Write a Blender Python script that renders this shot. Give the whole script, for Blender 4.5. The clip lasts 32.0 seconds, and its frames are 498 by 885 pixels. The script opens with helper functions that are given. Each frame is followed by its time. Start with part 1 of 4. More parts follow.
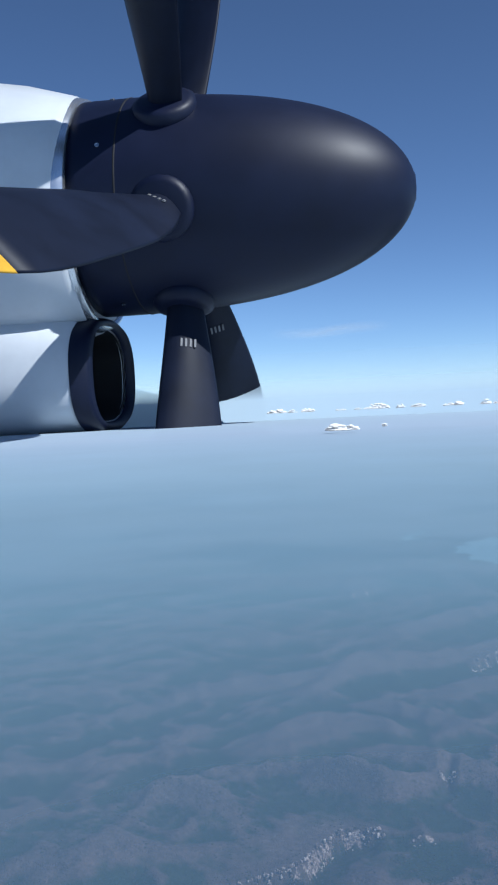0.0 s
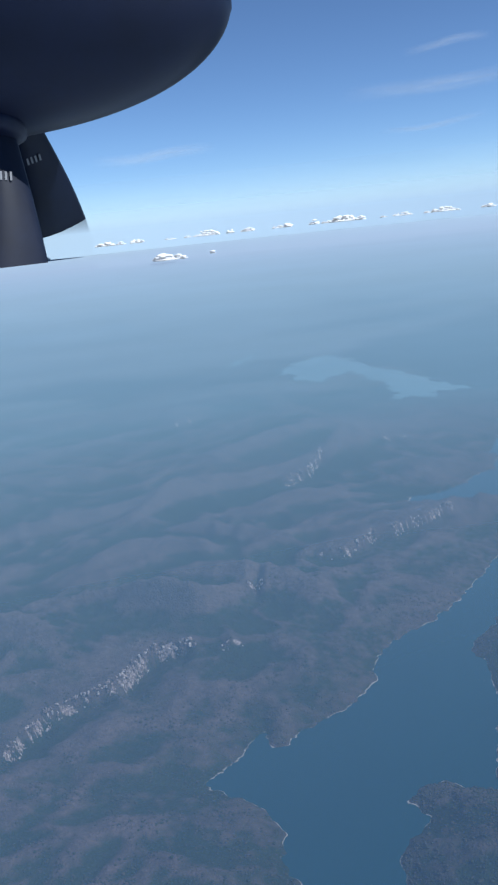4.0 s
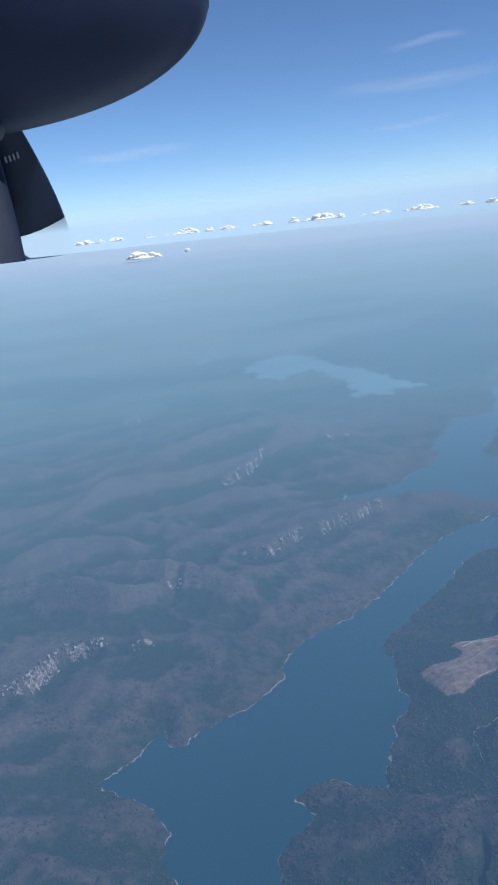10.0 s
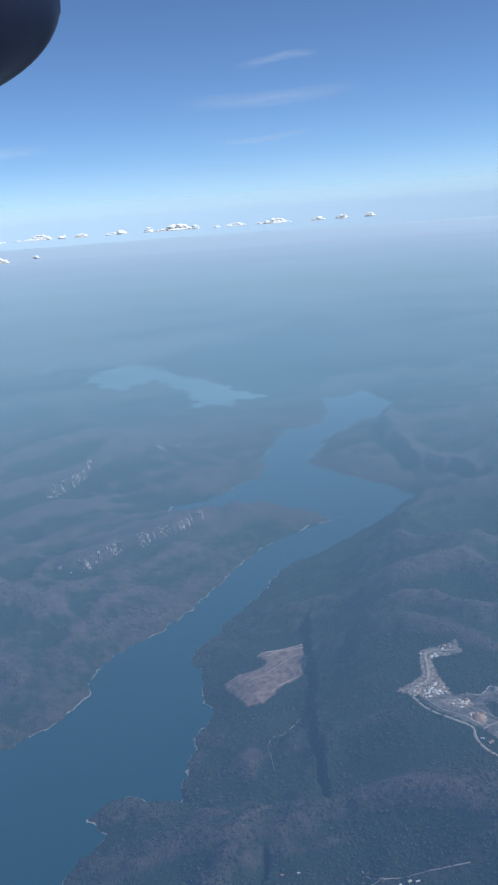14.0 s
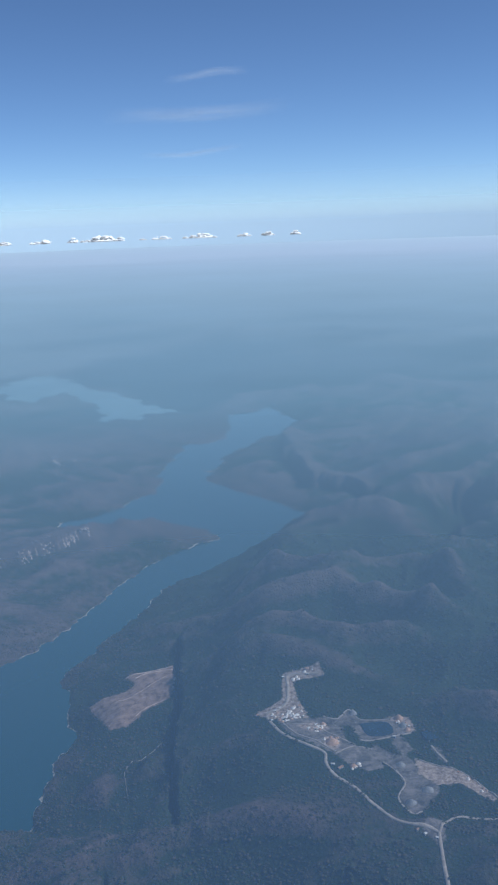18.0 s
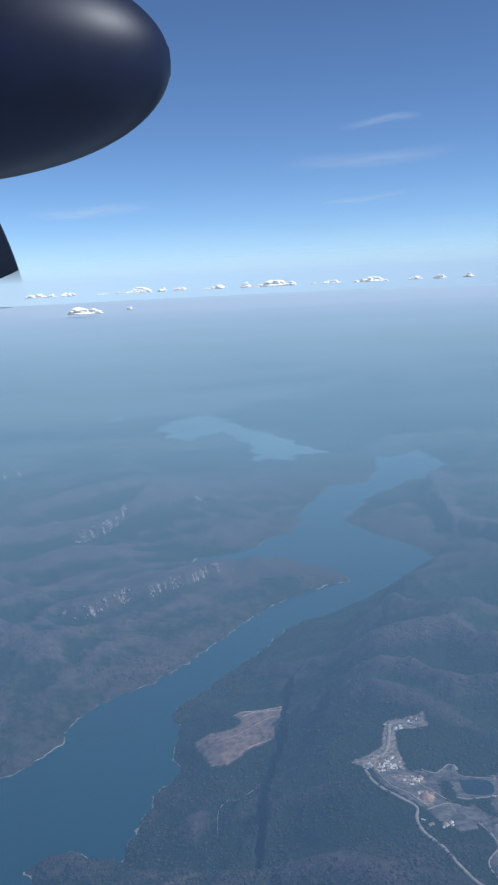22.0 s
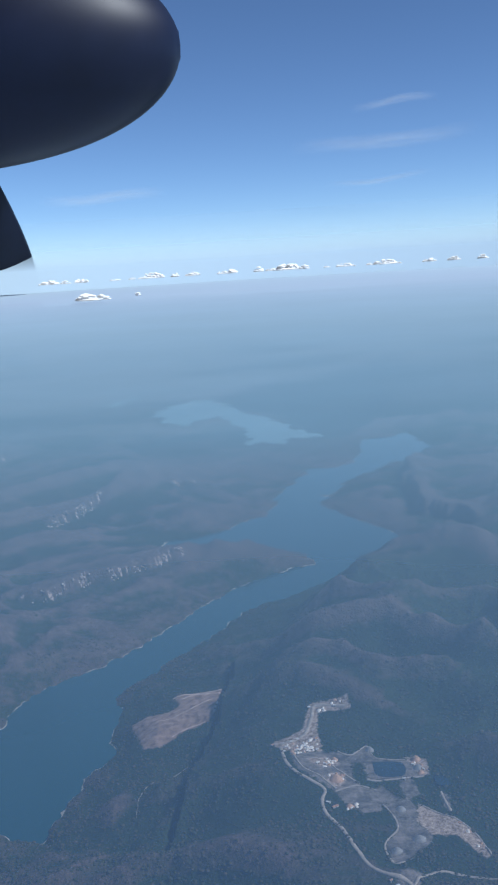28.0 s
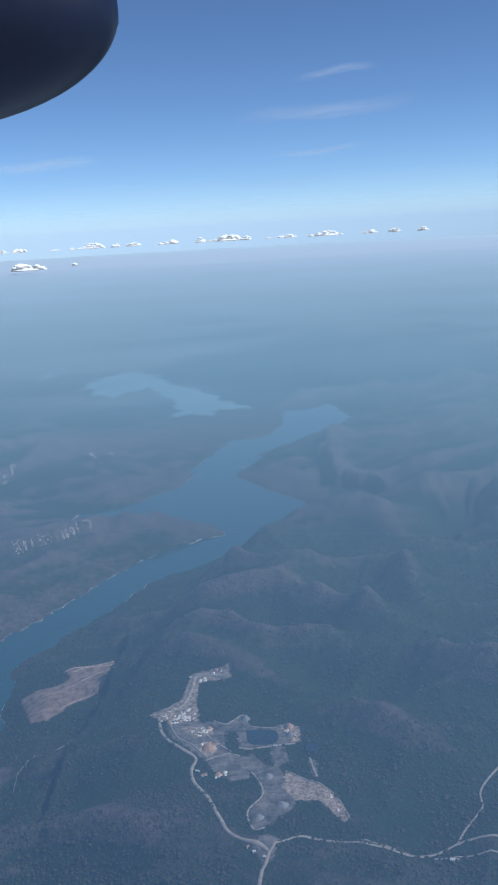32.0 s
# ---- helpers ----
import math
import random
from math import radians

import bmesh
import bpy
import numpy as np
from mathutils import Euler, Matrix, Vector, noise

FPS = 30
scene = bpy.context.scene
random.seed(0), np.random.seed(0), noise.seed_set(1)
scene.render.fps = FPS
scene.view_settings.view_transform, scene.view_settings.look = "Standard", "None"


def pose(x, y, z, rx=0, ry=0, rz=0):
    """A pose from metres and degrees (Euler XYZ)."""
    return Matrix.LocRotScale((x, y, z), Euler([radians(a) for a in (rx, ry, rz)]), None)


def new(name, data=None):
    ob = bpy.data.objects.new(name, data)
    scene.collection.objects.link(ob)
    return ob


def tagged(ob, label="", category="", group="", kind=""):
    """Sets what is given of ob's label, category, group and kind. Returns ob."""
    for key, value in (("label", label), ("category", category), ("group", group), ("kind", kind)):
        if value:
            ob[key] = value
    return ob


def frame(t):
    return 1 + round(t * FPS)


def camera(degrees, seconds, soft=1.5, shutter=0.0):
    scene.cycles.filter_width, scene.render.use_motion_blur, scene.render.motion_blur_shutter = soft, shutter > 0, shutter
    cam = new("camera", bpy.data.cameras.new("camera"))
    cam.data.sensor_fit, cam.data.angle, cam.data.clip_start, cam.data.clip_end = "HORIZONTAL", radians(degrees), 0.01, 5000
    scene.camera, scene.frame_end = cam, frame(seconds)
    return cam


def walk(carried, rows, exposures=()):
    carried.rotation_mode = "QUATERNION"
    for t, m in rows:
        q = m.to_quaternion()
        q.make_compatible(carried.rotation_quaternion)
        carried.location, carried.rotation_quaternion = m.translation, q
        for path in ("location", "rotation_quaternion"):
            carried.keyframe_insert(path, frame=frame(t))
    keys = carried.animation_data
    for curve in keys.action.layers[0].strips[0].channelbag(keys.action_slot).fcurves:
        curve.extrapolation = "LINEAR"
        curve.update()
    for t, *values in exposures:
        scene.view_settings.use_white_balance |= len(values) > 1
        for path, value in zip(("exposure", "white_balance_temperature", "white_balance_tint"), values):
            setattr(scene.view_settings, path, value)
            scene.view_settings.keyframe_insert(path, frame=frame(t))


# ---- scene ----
# camera: flown past the lake on a straight line, looking out to the side
cam = camera(29.06, 32.0, soft=2.2)
ROWS = [
    (0, 0, 0, 135.61, 87.09, 2.75, 0),
    (0.5, 1.87, -0.31, 135.44, 85.932, 3.138, -0.777),
    (1, 3.74, -0.61, 135.26, 84.543, 3.75, -2.258),
    (1.5, 5.61, -0.92, 135.09, 83.007, 4.134, -4.465),
    (2, 7.48, -1.23, 134.92, 81.225, 4.584, -7.331),
    (2.5, 9.34, -1.53, 134.74, 79.507, 4.995, -8.874),
    (3, 11.21, -1.84, 134.57, 78.162, 5.395, -9.266),
    (3.5, 13.08, -2.14, 134.39, 77.099, 5.671, -9.604),
    (4, 14.95, -2.45, 134.22, 76.362, 5.815, -9.92),
    (4.5, 16.82, -2.76, 134.04, 75.949, 5.876, -10.141),
    (6.5, 24.29, -3.98, 133.35, 75.744, 6.065, -10.56),
    (7, 26.16, -4.29, 133.17, 75.74, 6.053, -10.545),
    (7.5, 28.03, -4.6, 133, 75.802, 6.056, -10.472),
    (8, 29.9, -4.9, 132.83, 75.886, 6.093, -10.436),
    (8.5, 31.77, -5.21, 132.65, 75.969, 6.123, -10.362),
    (9, 33.64, -5.51, 132.48, 76.062, 6.176, -10.296),
    (9.5, 35.51, -5.82, 132.3, 76.134, 6.069, -10.269),
    (10, 37.38, -6.13, 132.13, 76.159, 5.864, -10.822),
    (10.5, 39.24, -6.43, 131.95, 76.133, 5.41, -11.946),
    (11, 41.11, -6.74, 131.78, 76.108, 4.986, -13.269),
    (11.5, 42.98, -7.05, 131.61, 76.128, 4.608, -14.35),
    (12, 44.85, -7.35, 131.43, 76.124, 4.367, -15.432),
    (12.5, 46.72, -7.66, 131.26, 76.124, 4.197, -16.449),
    (13, 48.59, -7.97, 131.08, 76.125, 4.038, -17.346),
    (13.5, 50.46, -8.27, 130.91, 76.155, 4.015, -18.229),
    (14, 52.33, -8.48, 130.99, 76.057, 4.036, -19.064),
    (14.5, 54.2, -8.6, 131.26, 76.052, 3.964, -19.857),
    (16.5, 61.67, -9.15, 132.26, 76.195, 3.256, -23.047),
    (17, 63.54, -9.42, 132.19, 76.333, 2.645, -23.91),
    (17.5, 65.41, -9.88, 131.62, 76.304, 2.169, -24.001),
    (18, 67.28, -10.55, 130.54, 76.699, 2.057, -23.131),
    (18.5, 69.15, -11.16, 129.62, 77.802, 1.879, -21.844),
    (19, 71.01, -11.64, 128.99, 78.68, 1.694, -20.515),
    (19.5, 72.88, -11.95, 128.82, 79.057, 1.571, -19.285),
    (20, 74.75, -12.25, 128.65, 79.343, 1.56, -17.811),
    (20.5, 76.62, -12.56, 128.47, 79.606, 1.837, -15.695),
    (21, 78.49, -12.87, 128.3, 79.751, 2.298, -13.905),
    (21.5, 80.36, -13.17, 128.12, 79.76, 2.544, -13.116),
    (22, 82.23, -13.48, 127.95, 79.677, 2.756, -12.953),
    (22.5, 84.1, -13.79, 127.77, 79.605, 3, -12.817),
    (23, 85.96, -14.09, 127.6, 79.542, 3.366, -12.737),
    (23.5, 87.83, -14.4, 127.43, 79.403, 3.586, -12.589),
    (24, 89.7, -14.71, 127.25, 79.331, 3.658, -12.479),
    (24.5, 91.57, -15.01, 127.08, 79.283, 3.642, -12.355),
    (25, 93.44, -15.32, 126.9, 79.207, 3.635, -12.225),
    (25.5, 95.31, -15.62, 126.73, 79.157, 3.627, -12.093),
    (27.5, 102.78, -16.85, 126.03, 78.89, 3.453, -11.832),
    (28, 104.65, -17.16, 125.86, 78.829, 3.473, -11.906),
    (28.5, 106.52, -17.46, 125.68, 78.741, 3.428, -12.018),
    (29, 108.39, -17.77, 125.51, 78.656, 3.319, -12.135),
    (29.5, 110.26, -18.08, 125.34, 78.443, 3.207, -12.303),
    (30, 112.13, -18.38, 125.16, 78.109, 3.158, -12.819),
    (30.5, 114, -18.69, 124.99, 77.746, 3.171, -13.49),
    (31, 115.87, -18.99, 124.81, 77.429, 3.054, -14.04),
    (31.5, 117.73, -19.3, 124.64, 77.162, 3.096, -14.612),
    (32, 119.6, -19.61, 124.47, 76.982, 3.099, -15.121),
]
walk(cam, [(t, pose(*p)) for t, *p in ROWS], exposures=[(0.0, 0.50, 5680, 6.5), (15.5, 0.52, 5680, 6.5), (18.8, 0.40, 5650, 6.5), (21.5, 0.49, 5680, 6.5), (28.0, 0.50, 5680, 6.5), (32.0, 0.46, 5680, 6.5)])

# ---- world, sun ----
SUN_DIR = Vector((0.64, -0.36, 0.78)).normalized()
world = bpy.data.worlds.new("world")
scene.world = world
world.use_nodes = True
_wn = world.node_tree.nodes
_sky = _wn.new("ShaderNodeTexSky")
_sky.sky_type, _sky.sun_disc = "NISHITA", False
_sky.sun_elevation = math.asin(SUN_DIR.z)
_sky.sun_rotation = math.atan2(SUN_DIR.x, SUN_DIR.y)
_sky.altitude, _sky.air_density, _sky.dust_density, _sky.ozone_density = 6000, 0.95, 0.0, 2.6
world.node_tree.links.new(_sky.outputs[0], _wn["Background"].inputs["Color"])
_wn["Background"].inputs["Strength"].default_value = 0.080
sun_data = bpy.data.lights.new("sun", "SUN")
sun_data.energy, sun_data.angle, sun_data.color = 3.95, radians(0.53), (1.0, 0.96, 0.90)
sun = new("sun", sun_data)
sun.matrix_world = SUN_DIR.to_track_quat("Z", "Y").to_matrix().to_4x4()


# ---- materials ----
class Mat:
    """A short way to wire node materials."""

    def __init__(self, name):
        self.m = bpy.data.materials.new(name)
        self.m.use_nodes = True
        self.t = self.m.node_tree
        self.b = self.t.nodes["Principled BSDF"]
        self.out = self.t.nodes["Material Output"]

    def put(self, socket, value):
        if isinstance(value, bpy.types.NodeSocket):
            self.t.links.new(value, socket)
        elif isinstance(value, (tuple, list)) and len(value) == 3 and socket.type == "RGBA":
            socket.default_value = (*value, 1)
        else:
            socket.default_value = value

    def node(self, kind, output=0, props=None, **ins):
        n = self.t.nodes.new(kind)
        for k, val in (props or {}).items():
            if k == "operation":
                n.operation = val
            elif k == "feature":
                n.feature = val
            elif k == "data_type":
                n.data_type = val
            elif k == "attribute_name":
                n.attribute_name = val
        for k, val in ins.items():
            self.put(n.inputs[int(k[1:])] if k[0] == "i" and k[1:].isdigit() else n.inputs[k.replace("_", " ")], val)
        return n.outputs[output]

    def pos(self):
        return self.t.nodes.new("ShaderNodeNewGeometry").outputs["Position"]

    def objpos(self):
        return self.t.nodes.new("ShaderNodeTexCoord").outputs["Object"]

    def noise(self, vec, scale, detail=4.0, rough=0.55):
        return self.node("ShaderNodeTexNoise", 0, Vector=vec, Scale=scale, Detail=detail, Roughness=rough)

    def voronoi(self, vec, scale):
        return self.node("ShaderNodeTexVoronoi", 0, Vector=vec, Scale=scale)

    def ramp(self, fac, stops):
        n = self.t.nodes.new("ShaderNodeValToRGB")
        els = n.color_ramp.elements
        while len(els) < len(stops):
            els.new(0.5)
        for e, (p, c) in zip(els, stops):
            e.position = p
            e.color = (c, c, c, 1) if isinstance(c, (int, float)) else (*c, 1)
        self.put(n.inputs[0], fac)
        return n.outputs[0]

    def mix(self, fac, a, b):
        n = self.t.nodes.new("ShaderNodeMix")
        n.data_type = "RGBA"
        self.put(n.inputs[0], fac)
        self.put(n.inputs[6], a)
        self.put(n.inputs[7], b)
        return n.outputs[2]

    def math(self, op, a, b=0.0):
        return self.node("ShaderNodeMath", 0, {"operation": op}, i0=a, i1=b)

    def attr(self, name):
        return self.node("ShaderNodeAttribute", 2, {"attribute_name": name})

    def bump(self, height, strength, distance):
        n = self.t.nodes.new("ShaderNodeBump")
        self.put(n.inputs["Height"], height)
        n.inputs["Strength"].default_value = strength
        n.inputs["Distance"].default_value = distance
        self.t.links.new(n.outputs[0], self.b.inputs["Normal"])

    def surf(self, color, rough=0.6, metal=0.0, spec=0.5):
        self.put(self.b.inputs["Base Color"], color)
        self.put(self.b.inputs["Roughness"], rough)
        self.put(self.b.inputs["Metallic"], metal)
        self.put(self.b.inputs["Specular IOR Level"], spec)
        return self.m


def mat_ground():
    k = Mat("dry_forest_ground")
    p = k.pos()
    big = k.ramp(k.noise(p, 0.012, 5), [(0.38, 0.0), (0.62, 1.0)])
    mid = k.ramp(k.noise(p, 0.09, 6, 0.65), [(0.35, 0.0), (0.68, 1.0)])
    crowns = k.voronoi(p, 1.5)
    fine = k.noise(p, 0.9, 6, 0.72)
    small = k.ramp(k.noise(p, 0.45, 5, 0.7), [(0.38, 0.0), (0.64, 1.0)])
    green = k.mix(mid, (0.016, 0.037, 0.019), (0.042, 0.063, 0.032))
    brown = k.mix(mid, (0.118, 0.084, 0.082), (0.212, 0.148, 0.136))
    # Green-dark hollows, brown crests: plant cover that also paints in relief shading.
    green_shade = k.math("ADD", k.math("MULTIPLY", k.attr("lush"), 0.8), k.math("MULTIPLY", k.math("SUBTRACT", k.attr("hollow"), 0.5), 0.85))
    dry = k.math("SUBTRACT", k.math("ADD", k.math("MULTIPLY", big, 0.55), k.attr("crest")), k.math("ADD", green_shade, k.math("MULTIPLY", k.math("SUBTRACT", small, 0.5), 0.55)))
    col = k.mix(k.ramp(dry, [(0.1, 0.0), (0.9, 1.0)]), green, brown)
    col = k.mix(k.ramp(fine, [(0.36, 0.6), (0.64, 0.0)]), col, (0.018, 0.030, 0.018))
    col = k.mix(k.ramp(crowns, [(0.0, 0.3), (0.5, 0.0)]), col, (0.12, 0.115, 0.07))
    # Far wood, darkened further to paint in the contrast of haze depth.
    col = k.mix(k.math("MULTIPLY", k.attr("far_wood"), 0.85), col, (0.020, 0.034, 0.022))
    # Far ground whitened with range: haze put into the base colour.
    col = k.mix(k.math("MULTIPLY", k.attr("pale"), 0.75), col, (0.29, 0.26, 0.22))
    edge = k.math("ADD", k.math("MULTIPLY", k.noise(p, 0.8, 7, 0.78), 1.3), -0.65)
    bare = k.mix(k.ramp(k.noise(p, 0.5, 8, 0.75), [(0.35, 0.0), (0.65, 1.0)]), (0.14, 0.092, 0.074), (0.45, 0.30, 0.235))
    grey = k.mix(k.ramp(k.noise(p, 0.45, 9, 0.82), [(0.40, 0.0), (0.60, 1.0)]), (0.074, 0.068, 0.066), (0.30, 0.25, 0.225))
    col = k.mix(k.ramp(k.math("ADD", k.attr("bare"), edge), [(0.42, 0.0), (0.58, 0.9)]), col, bare)
    col = k.mix(k.ramp(k.math("ADD", k.attr("spoil"), edge), [(0.42, 0.0), (0.58, 0.85)]), col, grey)
    stone = k.mix(k.ramp(k.noise(p, 1.1, 7, 0.75), [(0.40, 0.0), (0.60, 1.0)]), (0.10, 0.08, 0.072), (0.66, 0.52, 0.46))
    col = k.mix(k.ramp(k.math("ADD", k.attr("rock"), k.math("MULTIPLY", edge, 0.7)), [(0.36, 0.0), (0.56, 0.95)]), col, stone)
    tan = k.mix(k.ramp(k.noise(p, 1.3, 8, 0.8), [(0.40, 0.0), (0.60, 1.0)]), (0.16, 0.115, 0.092), (0.60, 0.465, 0.375))
    col = k.mix(k.ramp(k.math("ADD", k.attr("tan"), edge), [(0.42, 0.0), (0.58, 0.9)]), col, tan)
    gate = k.ramp(k.noise(p, 0.11, 4, 0.7), [(0.46, 0.0), (0.54, 1.0)])
    strand = k.math("MULTIPLY", k.ramp(k.math("ADD", k.attr("inland"), k.math("MULTIPLY", edge, 0.8)), [(0.18, 1.0), (0.38, 0.0)]), gate)
    col = k.mix(k.math("MULTIPLY", strand, 0.9), col, (0.54, 0.47, 0.40))
    wooded = k.math("SUBTRACT", 1.0, k.math("MINIMUM", 0.85, k.math("ADD", k.attr("bare"), k.math("ADD", k.attr("spoil"), k.attr("tan")))))
    k.bump(k.math("MULTIPLY", k.math("ADD", k.math("MULTIPLY", crowns, -0.5), fine), wooded), 0.8, 0.7)
    return k.surf(col, 0.9, 0.0, 0.1)


def mat_water():
    k = Mat("lake_water")
    p = k.pos()
    col = k.mix(k.ramp(k.noise(p, 0.01, 3), [(0.35, 0.0), (0.65, 1.0)]), (0.004, 0.049, 0.060), (0.007, 0.060, 0.072))
    k.bump(k.noise(p, 1.2, 4, 0.6), 0.04, 0.05)
    return k.surf(col, 0.12, 0.0, 0.5)


# Base colour lightened to stand in for reflected sky and haze on far water.
def mat_far_water():
    k = Mat("haze_pale_water")
    p = k.pos()
    col = k.mix(k.ramp(k.noise(p, 0.02, 4), [(0.35, 0.0), (0.65, 1.0)]), (0.12, 0.18, 0.16), (0.18, 0.24, 0.21))
    k.bump(k.noise(p, 1.2, 4, 0.6), 0.04, 0.05)
    return k.surf(col, 0.3, 0.0, 0.3)


# Stands in for aerial haze: a sheet painted denser and paler with range.
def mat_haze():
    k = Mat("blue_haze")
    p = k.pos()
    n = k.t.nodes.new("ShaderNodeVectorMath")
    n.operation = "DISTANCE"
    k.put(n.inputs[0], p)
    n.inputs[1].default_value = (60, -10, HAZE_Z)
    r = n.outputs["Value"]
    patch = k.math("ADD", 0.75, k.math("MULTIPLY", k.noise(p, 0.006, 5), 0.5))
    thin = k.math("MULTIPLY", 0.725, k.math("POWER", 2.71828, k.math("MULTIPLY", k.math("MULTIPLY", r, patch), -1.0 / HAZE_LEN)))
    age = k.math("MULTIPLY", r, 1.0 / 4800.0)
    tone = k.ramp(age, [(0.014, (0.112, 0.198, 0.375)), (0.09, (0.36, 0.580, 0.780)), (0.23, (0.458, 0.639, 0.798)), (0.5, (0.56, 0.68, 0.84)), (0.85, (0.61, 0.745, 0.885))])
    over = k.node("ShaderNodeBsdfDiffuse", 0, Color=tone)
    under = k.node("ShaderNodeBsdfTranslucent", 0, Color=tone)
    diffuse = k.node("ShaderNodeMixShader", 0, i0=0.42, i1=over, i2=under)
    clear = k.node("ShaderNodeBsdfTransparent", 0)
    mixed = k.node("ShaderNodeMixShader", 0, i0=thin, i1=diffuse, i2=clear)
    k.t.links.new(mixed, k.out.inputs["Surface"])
    return k.m


# Haze colour for an added shell that fades out upwards into the sky.
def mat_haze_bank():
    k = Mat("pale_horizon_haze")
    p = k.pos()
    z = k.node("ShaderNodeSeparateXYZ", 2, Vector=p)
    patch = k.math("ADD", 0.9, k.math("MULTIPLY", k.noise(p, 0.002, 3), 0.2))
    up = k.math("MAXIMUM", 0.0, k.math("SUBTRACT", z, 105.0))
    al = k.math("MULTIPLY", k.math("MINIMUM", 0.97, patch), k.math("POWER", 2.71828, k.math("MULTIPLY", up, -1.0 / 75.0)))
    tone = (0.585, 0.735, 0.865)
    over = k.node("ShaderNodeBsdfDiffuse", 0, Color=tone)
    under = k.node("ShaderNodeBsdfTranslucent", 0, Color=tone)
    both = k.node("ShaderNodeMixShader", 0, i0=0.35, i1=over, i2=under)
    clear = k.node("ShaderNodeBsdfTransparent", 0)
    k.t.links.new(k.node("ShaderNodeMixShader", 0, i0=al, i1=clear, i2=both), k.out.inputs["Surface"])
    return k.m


def mat_paint(name, color, rough=0.35, metal=0.0, grain=6.0, vary=0.25, spec=0.5, size=1.0):
    k = Mat(name)
    p = k.objpos()
    a = k.noise(p, grain / size, 5, 0.6)
    b = k.noise(p, grain * 9 / size, 4, 0.6)
    dark = tuple(c * (1 - vary) for c in color)
    lite = tuple(min(1, c * (1 + vary)) for c in color)
    col = k.mix(k.ramp(a, [(0.3, 0.0), (0.7, 1.0)]), dark, lite)
    col = k.mix(k.ramp(b, [(0.5, 0.0), (0.8, 0.35)]), col, dark)
    r = k.math("ADD", rough - 0.06, k.math("MULTIPLY", a, 0.12))
    k.bump(b, 0.08, 0.05 * size)
    return k.surf(col, r, metal, spec)


def mat_rock():
    k = Mat("pale_cliff_rock")
    p = k.pos()
    rnd = k.node("ShaderNodeObjectInfo", 5)
    col = k.ramp(rnd, [(0.0, (0.10, 0.08, 0.07)), (0.3, (0.34, 0.25, 0.215)), (0.6, (0.60, 0.46, 0.40)), (1.0, (0.86, 0.75, 0.68))])
    col = k.mix(k.ramp(k.noise(p, 1.3, 6, 0.7), [(0.4, 0.0), (0.7, 0.8)]), col, (0.14, 0.11, 0.09))
    k.bump(k.noise(p, 2.5, 6, 0.7), 0.8, 0.4)
    return k.surf(col, 0.9, 0.0, 0.2)


def mat_cloud():
    k = Mat("white_cloud")
    p = k.pos()
    col = k.mix(k.noise(p, 0.02, 4), (0.95, 0.95, 0.96), (0.99, 0.99, 0.99))
    # Normals bent towards the sun, so cloud sides turned from it read as lit.
    geo = k.t.nodes.new("ShaderNodeNewGeometry").outputs["Normal"]
    sunward = k.t.nodes.new("ShaderNodeMix")
    sunward.data_type = "VECTOR"
    sunward.inputs[0].default_value = 0.8
    k.put(sunward.inputs[4], geo)
    sunward.inputs[5].default_value = (0.70, -0.30, 0.65)
    over = k.node("ShaderNodeBsdfDiffuse", 0, Color=col, Normal=sunward.outputs[1])
    under = k.node("ShaderNodeBsdfTranslucent", 0, Color=col)
    mixed = k.node("ShaderNodeMixShader", 0, i0=0.38, i1=over, i2=under)
    clear = k.node("ShaderNodeBsdfTransparent", 0)
    mixed = k.node("ShaderNodeMixShader", 0, i0=0.9, i1=clear, i2=mixed)
    k.t.links.new(mixed, k.out.inputs["Surface"])
    return k.m


def mat_cirrus():
    k = Mat("thin_cirrus")
    c = k.t.nodes.new("ShaderNodeTexCoord").outputs["UV"]
    sep = k.node("ShaderNodeSeparateXYZ", 0, Vector=c)
    sx = sep.node
    mp = k.t.nodes.new("ShaderNodeMapping")
    k.put(mp.inputs["Vector"], c)
    mp.inputs["Scale"].default_value = (2.6, 5.5, 1.0)
    wisps = k.ramp(k.noise(mp.outputs[0], 1.6, 7, 0.62), [(0.30, 0.15), (0.80, 1.0)])

    def hump(s):
        a = k.math("MULTIPLY", s, k.math("SUBTRACT", 1.0, s))
        return k.math("POWER", k.math("MULTIPLY", a, 4.0), 1.5)
    fade = k.math("MULTIPLY", hump(sx.outputs[0]), hump(sx.outputs[1]))
    al = k.math("MULTIPLY", k.math("MULTIPLY", wisps, fade), 0.42)
    white = k.node("ShaderNodeBsdfTranslucent", 0, Color=(0.9, 0.92, 0.95))
    white2 = k.node("ShaderNodeBsdfDiffuse", 0, Color=(0.9, 0.92, 0.95))
    both = k.node("ShaderNodeMixShader", 0, i0=0.5, i1=white, i2=white2)
    clear = k.node("ShaderNodeBsdfTransparent", 0)
    mixed = k.node("ShaderNodeMixShader", 0, i0=al, i1=clear, i2=both)
    k.t.links.new(mixed, k.out.inputs["Surface"])
    return k.m


HAZE_Z, HAZE_LEN = 48.0, 850.0
M_GROUND, M_WATER, M_HAZE, M_ROCK, M_CLOUD, M_CIRRUS = mat_ground(), mat_water(), mat_haze(), mat_rock(), mat_cloud(), mat_cirrus()


# ---- mesh helpers ----
def part(name, bm, material, parent=None, label=""):
    """Link a bmesh as one mesh object, under a thing or a part."""
    me = bpy.data.meshes.new(name)
    bm.to_mesh(me)
    bm.free()
    me.materials.append(material)
    ob = new(name, me)
    ob.parent = parent
    return tagged(ob, label) if label else ob


